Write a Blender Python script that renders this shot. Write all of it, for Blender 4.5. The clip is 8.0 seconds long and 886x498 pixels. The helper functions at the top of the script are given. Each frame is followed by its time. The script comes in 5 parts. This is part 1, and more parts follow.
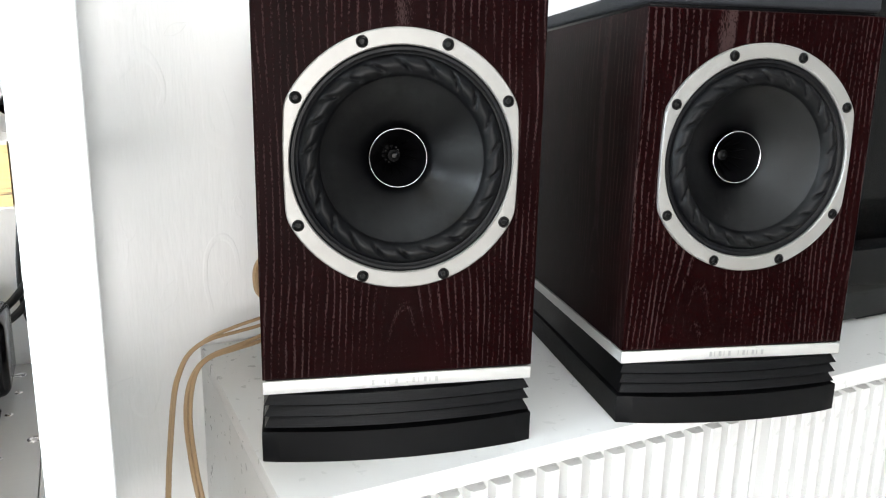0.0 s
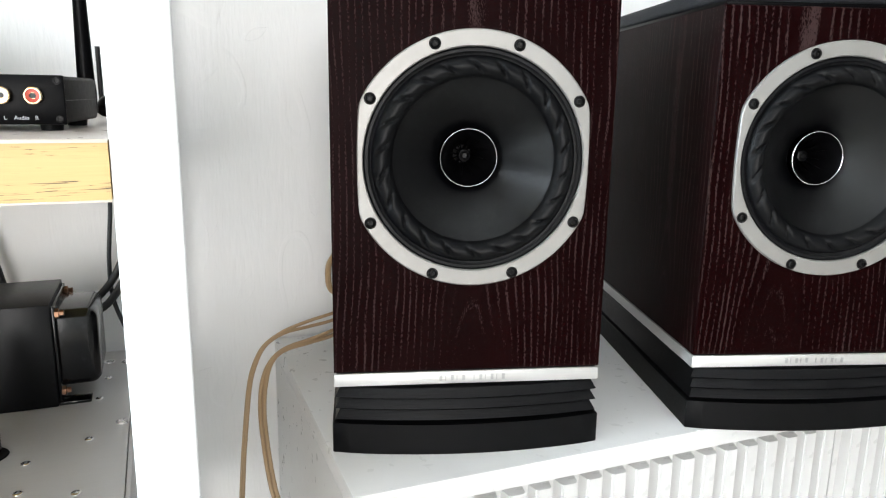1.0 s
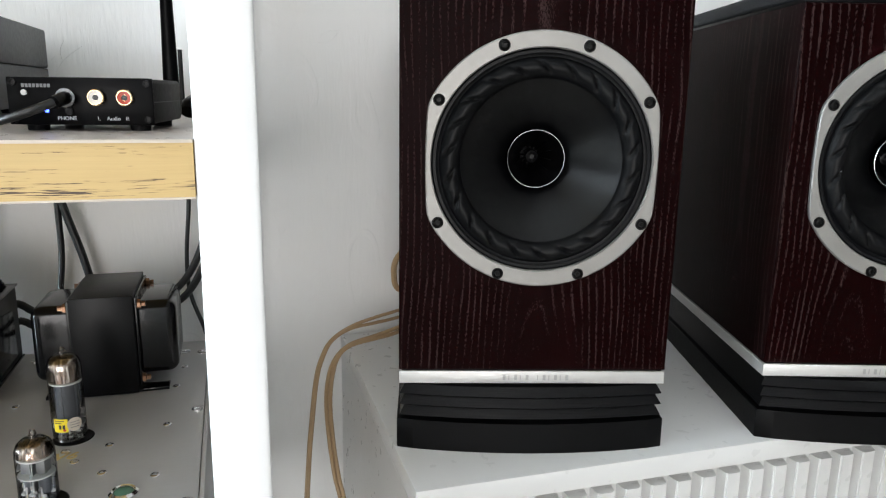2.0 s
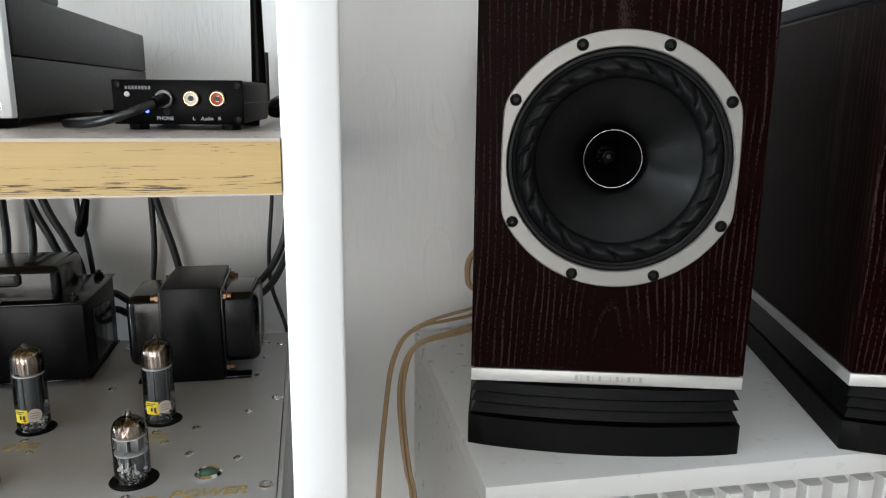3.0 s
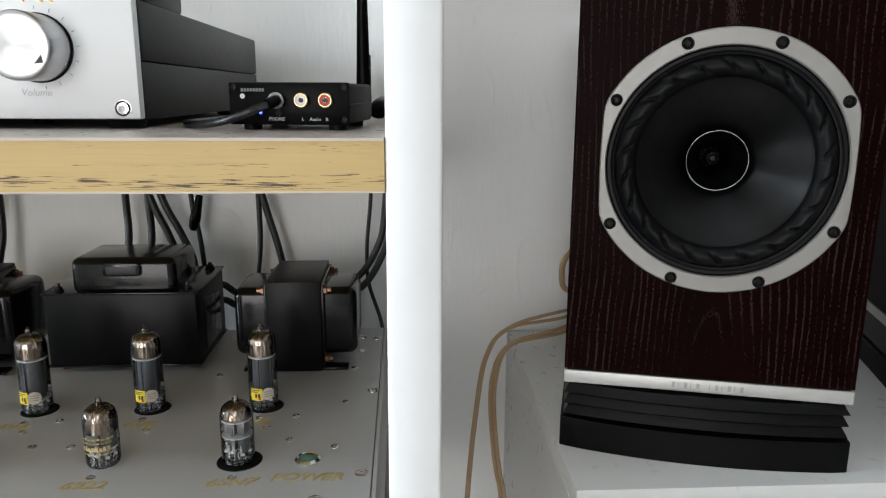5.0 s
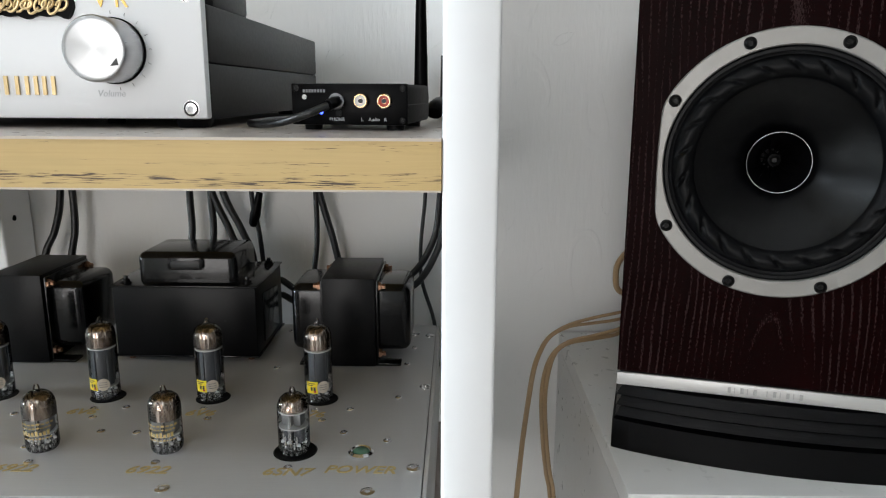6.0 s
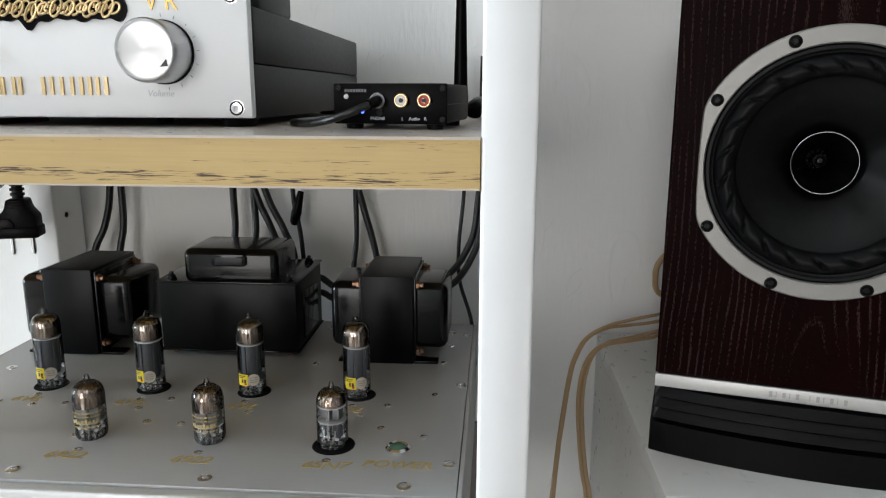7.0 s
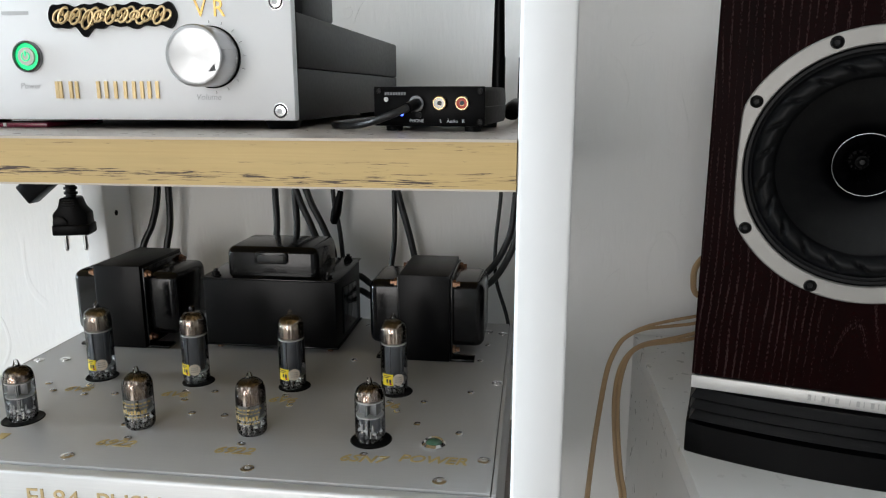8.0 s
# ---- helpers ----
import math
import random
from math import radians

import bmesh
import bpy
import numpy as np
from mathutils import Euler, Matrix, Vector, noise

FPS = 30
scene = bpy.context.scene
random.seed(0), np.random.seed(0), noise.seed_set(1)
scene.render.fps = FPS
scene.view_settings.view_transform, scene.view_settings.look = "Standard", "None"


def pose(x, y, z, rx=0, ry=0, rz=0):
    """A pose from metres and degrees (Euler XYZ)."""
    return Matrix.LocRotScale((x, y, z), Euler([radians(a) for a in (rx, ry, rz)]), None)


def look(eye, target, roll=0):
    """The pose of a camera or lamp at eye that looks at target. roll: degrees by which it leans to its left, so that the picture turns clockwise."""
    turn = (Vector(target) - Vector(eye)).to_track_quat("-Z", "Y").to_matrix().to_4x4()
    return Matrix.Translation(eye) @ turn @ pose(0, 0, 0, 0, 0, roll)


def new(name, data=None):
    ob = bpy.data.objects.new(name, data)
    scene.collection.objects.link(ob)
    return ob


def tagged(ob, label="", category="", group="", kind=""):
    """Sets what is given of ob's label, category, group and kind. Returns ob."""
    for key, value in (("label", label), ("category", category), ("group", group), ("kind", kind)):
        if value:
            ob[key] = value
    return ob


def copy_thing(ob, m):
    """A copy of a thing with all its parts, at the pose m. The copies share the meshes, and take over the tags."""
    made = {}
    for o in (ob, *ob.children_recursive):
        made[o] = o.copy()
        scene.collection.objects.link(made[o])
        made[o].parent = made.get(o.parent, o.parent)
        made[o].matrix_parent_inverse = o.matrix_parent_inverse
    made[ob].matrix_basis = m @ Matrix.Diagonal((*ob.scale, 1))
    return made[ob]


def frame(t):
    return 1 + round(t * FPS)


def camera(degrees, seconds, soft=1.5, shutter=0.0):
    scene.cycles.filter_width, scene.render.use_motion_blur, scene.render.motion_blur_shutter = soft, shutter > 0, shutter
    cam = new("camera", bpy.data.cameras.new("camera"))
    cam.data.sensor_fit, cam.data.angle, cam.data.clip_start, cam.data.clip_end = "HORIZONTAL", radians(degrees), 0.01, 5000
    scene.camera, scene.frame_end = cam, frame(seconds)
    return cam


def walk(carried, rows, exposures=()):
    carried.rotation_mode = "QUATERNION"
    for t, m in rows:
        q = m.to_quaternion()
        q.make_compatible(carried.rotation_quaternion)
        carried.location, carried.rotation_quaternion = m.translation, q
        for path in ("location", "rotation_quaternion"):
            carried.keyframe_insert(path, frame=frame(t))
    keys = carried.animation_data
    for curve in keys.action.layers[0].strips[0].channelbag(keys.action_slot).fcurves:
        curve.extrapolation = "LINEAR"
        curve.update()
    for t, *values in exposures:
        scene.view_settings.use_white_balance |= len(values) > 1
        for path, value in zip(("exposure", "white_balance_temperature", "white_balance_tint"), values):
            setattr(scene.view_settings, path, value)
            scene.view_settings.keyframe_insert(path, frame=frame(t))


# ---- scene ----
cam = camera(63.3, 8.0, soft=1.2)
PATH = [
    (0, (-0.203, -0.456, 0.864), (0.692, 1.282, 0.441), 1.2),
    (0.5, (-0.206, -0.459, 0.863), (0.603, 1.32, 0.443), 1.0),
    (1, (-0.207, -0.462, 0.863), (0.518, 1.354, 0.442), 0.9),
    (1.5, (-0.209, -0.463, 0.864), (0.442, 1.38, 0.441), 0.9),
    (3, (-0.213, -0.472, 0.864), (0.149, 1.448, 0.438), 0.6),
    (3.5, (-0.215, -0.47, 0.864), (0.079, 1.461, 0.436), 0.5),
    (4, (-0.216, -0.471, 0.864), (0.029, 1.468, 0.437), 0.4),
    (5.5, (-0.217, -0.479, 0.864), (-0.184, 1.475, 0.437), 0.3),
    (6, (-0.218, -0.481, 0.865), (-0.253, 1.472, 0.436), 0.3),
    (6.5, (-0.218, -0.483, 0.865), (-0.306, 1.469, 0.437), 0.2),
    (7, (-0.218, -0.485, 0.864), (-0.358, 1.464, 0.438), 0.2),
    (7.5, (-0.216, -0.492, 0.866), (-0.42, 1.451, 0.438), 0.1),
    (8, (-0.217, -0.493, 0.866), (-0.46, 1.445, 0.438), 0.0),
]
EXPOSURES = [(0.0, 0.60), (1.0, 0.34), (1.7, -0.08), (3.0, -0.58), (4.0, -0.74), (5.5, -0.70), (6.5, -0.90), (8.0, -0.92)]
walk(cam, [(t, look(eye, target, roll)) for t, eye, target, roll in PATH], EXPOSURES)

# ---- world and light ----
world = bpy.data.worlds.new("sky")
world.use_nodes = True
scene.world = world
wn = world.node_tree.nodes
sky = wn.new("ShaderNodeTexSky")
sky.sky_type, sky.sun_disc = "NISHITA", False
sky.sun_elevation, sky.sun_rotation = radians(35), radians(-110)
world.node_tree.links.new(sky.outputs[0], wn["Background"].inputs[0])
wn["Background"].inputs[1].default_value = 0.08


def area_lamp(name, eye, target, sx, sy, power, colour):
    data = bpy.data.lights.new(name, "AREA")
    data.shape, data.size, data.size_y, data.energy, data.color = "RECTANGLE", sx, sy, power, colour
    ob = new(name, data)
    ob.matrix_world = look(eye, target)
    return tagged(ob, "daylight of the sky in an unseen window opening", "daylight", kind="structure")


# narrow side-wall window daylight; broad unseen window across the room, added for frontal fill
area_lamp("window_daylight", (-1.5, -4.16, 1.05), (-1.5, 0, 1.05), 1.7, 1.9, 100, (1.0, 0.97, 0.955))
area_lamp("side_window_daylight", (-3.56, -0.40, 1.25), (0, -0.40, 1.25), 0.5, 1.5, 215, (0.76, 0.89, 1.0))


# ---- materials ----
class Mat:
    """A small builder of node materials."""

    def __init__(self, name, rough=0.5, metal=0.0, colour=(0.8, 0.8, 0.8), coat=0.0, spec=0.5):
        self.m = bpy.data.materials.new(name)
        self.m.use_nodes = True
        self.n, self.l = self.m.node_tree.nodes, self.m.node_tree.links
        self.b = self.n["Principled BSDF"]
        self.b.inputs["Base Color"].default_value = (*colour, 1)
        self.b.inputs["Roughness"].default_value = rough
        self.b.inputs["Metallic"].default_value = metal
        self.b.inputs["Coat Weight"].default_value = coat
        self.b.inputs["Specular IOR Level"].default_value = spec
        self.co = self.n.new("ShaderNodeTexCoord").outputs["Object"]

    def node(self, kind, **inputs):
        nd = self.n.new(kind)
        for key, val in inputs.items():
            key = key.replace("_", " ")
            if hasattr(val, "is_linked"):
                self.l.new(val, nd.inputs[key])
            else:
                nd.inputs[key].default_value = val
        return nd

    def mapping(self, scale=(1, 1, 1), loc=(0, 0, 0), rot=(0, 0, 0), source=None):
        return self.node("ShaderNodeMapping", Vector=source or self.co, Scale=scale, Location=loc, Rotation=rot).outputs[0]

    def noise(self, vec, scale=5.0, detail=4.0, rough=0.55, distort=0.0):
        return self.node("ShaderNodeTexNoise", Vector=vec, Scale=scale, Detail=detail, Roughness=rough, Distortion=distort).outputs["Fac"]

    def math(self, op, a, b=0.0, c=0.0):
        nd = self.n.new("ShaderNodeMath")
        nd.operation = op
        for i, val in enumerate((a, b, c)):
            if hasattr(val, "is_linked"):
                self.l.new(val, nd.inputs[i])
            else:
                nd.inputs[i].default_value = val
        return nd.outputs[0]

    def ramp(self, fac, *stops):
        nd = self.n.new("ShaderNodeValToRGB")
        self.l.new(fac, nd.inputs[0])
        el = nd.color_ramp.elements
        while len(el) < len(stops):
            el.new(0.5)
        for e, (p, c) in zip(el, stops):
            e.position = p
            e.color = (*c, 1) if isinstance(c, tuple) else (c, c, c, 1)
        return nd.outputs[0]

    def mix(self, fac, a, b):
        nd = self.n.new("ShaderNodeMix")
        nd.data_type = "RGBA"
        for sock, val in ((nd.inputs[0], fac), (nd.inputs[6], a), (nd.inputs[7], b)):
            if hasattr(val, "is_linked"):
                self.l.new(val, sock)
            else:
                sock.default_value = (*val, 1) if isinstance(val, tuple) else val
        return nd.outputs[2]

    def set(self, key, out):
        self.l.new(out, self.b.inputs[key])
        return self

    def bump(self, height, strength=0.3, distance=0.001):
        nd = self.node("ShaderNodeBump", Strength=strength, Distance=distance, Height=height)
        self.l.new(nd.outputs[0], self.b.inputs["Normal"])
        return self


def plain(name, colour, rough=0.5, metal=0.0, vary=0.12, scale=40.0, bumpy=0.05, coat=0.0, spec=0.5):
    """A surface of one colour with slight mottling, uneven gloss and fine relief."""
    m = Mat(name, rough, metal, colour, coat, spec)
    big = m.noise(m.co, scale * 0.25, 3)
    fine = m.noise(m.co, scale * 6, 3)
    dark, light = tuple(c * (1 - vary) for c in colour), tuple(min(1, c * (1 + vary)) for c in colour)
    m.set("Base Color", m.mix(big, dark, light))
    m.set("Roughness", m.math("MULTIPLY_ADD", fine, 0.16, rough - 0.08))
    if bumpy:
        m.bump(fine, bumpy, 0.0004)
    return m.m


def veneer():
    """Dark red-stained open-pored veneer with pale pores: straight figure above, a cathedral at the foot."""
    m = Mat("stained_veneer", 0.34, 0, (0.03, 0.008, 0.009), coat=0.0, spec=0.022)
    place = m.n.new("ShaderNodeSeparateXYZ")
    m.l.new(m.node("ShaderNodeObjectInfo").outputs["Location"], place.inputs[0])
    own = place.outputs[0]  # each cabinet stands elsewhere and so has a figure of its own
    shift = m.n.new("ShaderNodeCombineXYZ")
    m.l.new(m.math("MULTIPLY", own, 7.0), shift.inputs[1])
    add = m.n.new("ShaderNodeVectorMath")
    m.l.new(m.co, add.inputs[0]), m.l.new(shift.outputs[0], add.inputs[1])
    v = add.outputs[0]
    warp = m.noise(m.mapping((11, 11, 3), source=v), 1.0, 3)
    xyz = m.n.new("ShaderNodeSeparateXYZ")
    m.l.new(m.co, xyz.inputs[0])
    across = m.math("ADD", m.math("MULTIPLY_ADD", own, 0.126, m.math("MULTIPLY_ADD", xyz.outputs[1], 0.9, xyz.outputs[0])), m.math("MULTIPLY_ADD", warp, 0.030, -0.015))
    rise = m.math("MULTIPLY", m.math("SMOOTH_MIN", xyz.outputs[2], 0.145, 0.03), 0.15)
    rad = m.math("SQRT", m.math("ADD", m.math("MULTIPLY", across, across), m.math("MULTIPLY", rise, rise)))
    ring = m.math("FRACT", m.math("MULTIPLY", rad, 205.0))
    band = m.ramp(ring, (0.28, 0.0), (0.44, 1.0), (0.56, 1.0), (0.78, 0.0))
    pores = m.noise(m.mapping((1500, 1500, 460), source=v), 1.0, 2, 0.6)
    rows = m.noise(m.mapping((75, 75, 22), source=v), 1.0, 3)
    core = m.ramp(m.math("ABSOLUTE", across), (0.0, 0.11), (0.016, 0.09), (0.030, 0.0))
    low = m.ramp(xyz.outputs[2], (0.06, 1.0), (0.145, 0.0))
    inner = m.math("SUBTRACT", 1.0, m.math("MULTIPLY", m.ramp(m.math("ABSOLUTE", across), (0.014, 1.0), (0.034, 0.0)), low))
    lines = m.math("MULTIPLY", m.math("MULTIPLY", band, inner), m.math("MULTIPLY_ADD", rows, 0.74, -0.10))
    dens = m.math("ADD", lines, m.math("MULTIPLY", core, m.math("MULTIPLY", low, m.math("MULTIPLY", rows, 2.0))))
    pore = m.ramp(m.math("ADD", pores, dens), (0.75, 0.0), (0.81, 1.0))
    tone = m.noise(m.mapping((60, 60, 3), source=v), 1.0, 4)
    fleck = m.noise(m.mapping((420, 420, 24), source=v), 1.0, 3, 0.6)
    base = m.mix(tone, (0.0026, 0.0003, 0.0004), (0.0078, 0.0007, 0.0009))
    m.set("Base Color", m.mix(m.math("MULTIPLY", pore, 0.6), base, (0.052, 0.032, 0.031)))
    m.set("Roughness", m.math("ADD", m.math("MULTIPLY_ADD", pore, 0.25, 0.30), m.math("MULTIPLY", fleck, 0.14)))
    m.bump(m.math("SUBTRACT", m.math("MULTIPLY_ADD", fleck, 0.5, m.math("MULTIPLY", tone, 0.3)), pore), 0.32, 0.0003)
    return m.m


def shelf_wood():
    """Pale yellow board edge with dark horizontal streaks."""
    m = Mat("streaked_board_edge", 0.5)
    wob = m.noise(m.mapping((5, 5, 30)), 1.0, 3)
    xyz = m.n.new("ShaderNodeSeparateXYZ")
    m.l.new(m.co, xyz.inputs[0])
    comb = m.n.new("ShaderNodeCombineXYZ")
    m.l.new(xyz.outputs[0], comb.inputs[0]), m.l.new(xyz.outputs[1], comb.inputs[1])
    m.l.new(m.math("MULTIPLY_ADD", wob, 0.004, xyz.outputs[2]), comb.inputs[2])
    w = comb.outputs[0]
    grain = m.noise(m.mapping((14, 14, 700), source=w), 1.0, 4, 0.6)
    broad = m.noise(m.mapping((3, 3, 90), source=w), 1.0, 3)
    streak = m.noise(m.mapping((62, 62, 1500), source=w, loc=(3.1, 0, 0.7)), 1.0, 5, 0.60, 0.2)
    blotch = m.noise(m.mapping((16, 16, 60), source=w, loc=(0.4, 0, 5.0)), 1.0, 3)
    # most of the dark figure runs in one band near the lower edge
    height = m.math("MULTIPLY_ADD", m.noise(m.mapping((6, 6, 6)), 1.0, 2), 0.24, m.math("MULTIPLY_ADD", xyz.outputs[2], 40.0, -0.8182 * 40.0 - 0.12))
    lean = m.ramp(height, (0.02, 0.25), (0.14, 0.95), (0.27, 1.0), (0.40, 0.35), (0.60, 0.12), (0.80, 0.50), (0.97, 0.15))
    zone = m.noise(m.mapping((7, 7, 190), source=w, loc=(1.2, 0, 2.2)), 1.0, 2)
    base = m.mix(grain, (0.48, 0.320, 0.115), (0.63, 0.450, 0.185))
    base = m.mix(m.math("MULTIPLY", broad, 0.5), base, (0.56, 0.42, 0.21))
    base = m.mix(m.ramp(blotch, (0.50, 0.0), (0.80, 0.4)), base, (0.42, 0.31, 0.13))
    figure = m.math("MULTIPLY_ADD", lean, 0.15, m.math("MULTIPLY_ADD", zone, 0.42, m.math("MULTIPLY", streak, 0.75)))
    mark = m.ramp(figure, (0.770, 0.0), (0.788, 1.0))
    soft = m.ramp(figure, (0.72, 0.0), (0.79, 0.4))
    base = m.mix(soft, base, (0.30, 0.185, 0.07))
    m.set("Base Color", m.mix(mark, base, (0.060, 0.036, 0.022)))
    m.bump(grain, 0.08, 0.0003)
    return m.m


def wallpaper():
    """Off-white embossed paper: fine upright fibres and scattered curling leaf stems."""
    m = Mat("embossed_wallpaper", 0.62, 0, (0.7, 0.7, 0.69))
    fibre = m.noise(m.mapping((210, 210, 34)), 1.0, 3, 0.6)
    warp = m.noise(m.co, 4.0, 2)
    vein = m.n.new("ShaderNodeTexWave")
    vein.wave_type, vein.rings_direction = "RINGS", "SPHERICAL"
    m.l.new(m.mapping((1, 1, 0.62), loc=(0.41, 0, -0.3)), vein.inputs["Vector"])
    for key, val in (("Scale", 3.4), ("Distortion", 16.0), ("Detail", 1.0), ("Detail Scale", 2.4)):
        vein.inputs[key].default_value = val
    line = m.ramp(vein.outputs["Fac"], (0.955, 0.0), (0.99, 1.0))
    mask = m.ramp(m.noise(m.mapping((1, 1, 1), loc=(2.2, 0, 0.9)), 9.0, 1), (0.5, 0.0), (0.58, 1.0))
    curl = m.math("MULTIPLY", line, mask)
    m.set("Base Color", m.mix(warp, (0.83, 0.83, 0.82), (0.875, 0.875, 0.865)))
    m.bump(m.math("ADD", m.math("MULTIPLY", fibre, 0.8), m.math("MULTIPLY", curl, 0.55)), 0.5, 0.001)
    return m.m


def brushed(name, colour, rough, stretch, bump=0.05, metal=1.0):
    """Brushed metal; stretch: scale of the brush marks along x, y, z."""
    m = Mat(name, rough, metal, colour)
    f = m.noise(m.mapping(stretch), 1.0, 3, 0.7)
    g = m.noise(m.co, 9.0, 3)
    m.set("Base Color", m.mix(f, tuple(c * 0.9 for c in colour), tuple(min(1, c * 1.06) for c in colour)))
    m.set("Roughness", m.math("ADD", m.math("MULTIPLY_ADD", f, 0.14, rough - 0.1), m.math("MULTIPLY", g, 0.06)))
    m.bump(f, bump, 0.0002)
    return m.m


def spun(name, colour, rough):
    """Turned metal whose gloss fans out round the axis."""
    m = Mat(name, rough, 1.0, colour)
    m.b.inputs["Anisotropic"].default_value = 0.88
    t = m.n.new("ShaderNodeTangent")
    t.direction_type, t.axis = "RADIAL", "Y"
    m.l.new(t.outputs[0], m.b.inputs["Tangent"])
    return m.m


def tube_glass(name, tint):
    m = Mat(name)
    clear = m.n.new("ShaderNodeBsdfTransparent")
    clear.inputs[0].default_value = (*tint, 1)
    shine = m.n.new("ShaderNodeBsdfGlossy")
    shine.inputs["Roughness"].default_value = 0.03
    fr = m.node("ShaderNodeFresnel", IOR=1.5).outputs[0]
    mx = m.n.new("ShaderNodeMixShader")
    m.l.new(fr, mx.inputs[0]), m.l.new(clear.outputs[0], mx.inputs[1]), m.l.new(shine.outputs[0], mx.inputs[2])
    m.l.new(mx.outputs[0], m.n["Material Output"].inputs[0])
    return m.m


def laminated():
    """Black-painted iron core with the fine upright edges of its sheets and dust specks."""
    m = Mat("painted_iron_core", 0.34, 0, (0.0022, 0.0022, 0.0026), spec=0.15)
    sheet = m.noise(m.mapping((900, 900, 22)), 1.0, 3, 0.7)
    speck = m.ramp(m.noise(m.co, 420.0, 1), (0.80, 0.0), (0.83, 1.0))
    m.set("Base Color", m.mix(speck, m.mix(sheet, (0.0009, 0.0009, 0.0011), (0.0026, 0.0026, 0.0030)), (0.05, 0.05, 0.048)))
    m.set("Roughness", m.math("MULTIPLY_ADD", sheet, 0.22, 0.24))
    m.bump(sheet, 0.22, 0.0003)
    return m.m


def getter_mirror():
    """Brown metallic film inside the glass, with reflections painted as pale upright streaks."""
    m = Mat("getter_mirror", 0.12, 1.0)
    streak = m.noise(m.mapping((480, 480, 40)), 1.0, 3, 0.6)
    m.set("Base Color", m.ramp(streak, (0.32, (0.05, 0.035, 0.028)), (0.5, (0.27, 0.20, 0.155)), (0.66, (0.76, 0.69, 0.63))))
    m.set("Roughness", m.math("MULTIPLY_ADD", streak, 0.10, 0.04))
    m.bump(streak, 0.6, 0.0008)
    return m.m


def black_oak():
    """Black-stained wood whose open grain runs across the fins."""
    m = Mat("black_oak", 0.36, 0, (0.004, 0.004, 0.0045), spec=0.16)
    grain = m.noise(m.mapping((34, 500, 700)), 1.0, 4, 0.65, 0.3)
    m.set("Base Color", m.mix(grain, (0.0008, 0.0008, 0.0010), (0.0042, 0.0042, 0.0048)))
    m.set("Roughness", m.math("MULTIPLY_ADD", grain, 0.30, 0.20))
    m.bump(grain, 0.45, 0.0004)
    return m.m


def glow(name, colour, strength):
    m = Mat(name, 0.3, 0, colour)
    m.b.inputs["Emission Color"].default_value = (*colour, 1)
    m.b.inputs["Emission Strength"].default_value = strength
    return m.m


VENEER, BOARD, PAPER = veneer(), shelf_wood(), wallpaper()
WHITE_LACQUER = plain("white_lacquer", (0.62, 0.62, 0.61), 0.3, vary=0.03, scale=14, bumpy=0)
WHITE_STEEL = plain("white_powder_coat", (0.84, 0.85, 0.86), 0.4, vary=0.03, scale=30, bumpy=0.08)
CEILING_PAINT = plain("ceiling_paint", (0.8, 0.8, 0.79), 0.8, vary=0.03, scale=6)
TAUPE = plain("taupe_wall_paint", (0.20, 0.19, 0.175), 0.7, vary=0.08, scale=6)
FLOOR_WOOD = plain("floor_boards", (0.48, 0.45, 0.41), 0.4, vary=0.25, scale=8)
BOARD_TOP = plain("board_top_laminate", (0.42, 0.37, 0.33), 0.3, vary=0.12, scale=20, bumpy=0)
BOARD_EDGE = plain("white_board_lip", (0.56, 0.49, 0.41), 0.45, vary=0.05)
SILVER = brushed("brushed_silver_trim", (0.55, 0.545, 0.53), 0.44, (30, 900, 900), 0.04, 0.5)
RING_SILVER = plain("satin_silver_ring", (0.25, 0.243, 0.23), 0.42, metal=0.45, vary=0.03, scale=60, bumpy=0.06)
PLATE = brushed("brushed_top_plate", (0.46, 0.462, 0.465), 0.36, (25, 1400, 1400), 0.06, 0.2)
PANEL = plain("bead_blasted_silver_panel", (0.84, 0.85, 0.86), 0.52, metal=0.12, vary=0.02, scale=120, bumpy=0.05)
FRONT_ALU = brushed("brushed_front_panel", (0.72, 0.72, 0.72), 0.4, (20, 1200, 1200), 0.05, 0.5)
KNOB_FACE, KNOB_SIDE = spun("turned_knob_face", (0.44, 0.445, 0.45), 0.30), brushed("knob_side", (0.55, 0.55, 0.56), 0.3, (900, 30, 900))
BLACK_OAK = black_oak()
BLACK_SATIN = plain("satin_black_base", (0.0020, 0.0020, 0.0023), 0.46, vary=0.15, scale=60, bumpy=0.06, spec=0.10)
RUBBER = plain("rubber_surround", (0.0014, 0.0016, 0.0022), 0.44, vary=0.15, scale=90, bumpy=0.05, spec=0.17)
CONE = plain("coated_cone", (0.0010, 0.0011, 0.0015), 0.33, vary=0.08, scale=40, bumpy=0, spec=0.31)
HORN = plain("black_horn", (0.002, 0.002, 0.0024), 0.35, vary=0.1, bumpy=0, spec=0.18)
CHROME = plain("chrome", (0.75, 0.75, 0.76), 0.12, metal=1.0, vary=0.02, bumpy=0)
SCREW_BLACK = plain("black_screw", (0.003, 0.003, 0.003), 0.34, vary=0.1, bumpy=0, spec=0.14)
DARK_STEEL = plain("dark_steel", (0.22, 0.22, 0.23), 0.25, metal=1.0, vary=0.05)
PALE_GOLD = plain("pale_gold", (0.62, 0.47, 0.25), 0.34, metal=0.6, vary=0.15, bumpy=0.05)
SCREW_STEEL = plain("bright_screw", (0.78, 0.78, 0.79), 0.18, metal=1.0, vary=0.05)
COPPER = plain("copper_bolt", (0.30, 0.17, 0.11), 0.3, metal=1.0, vary=0.1)
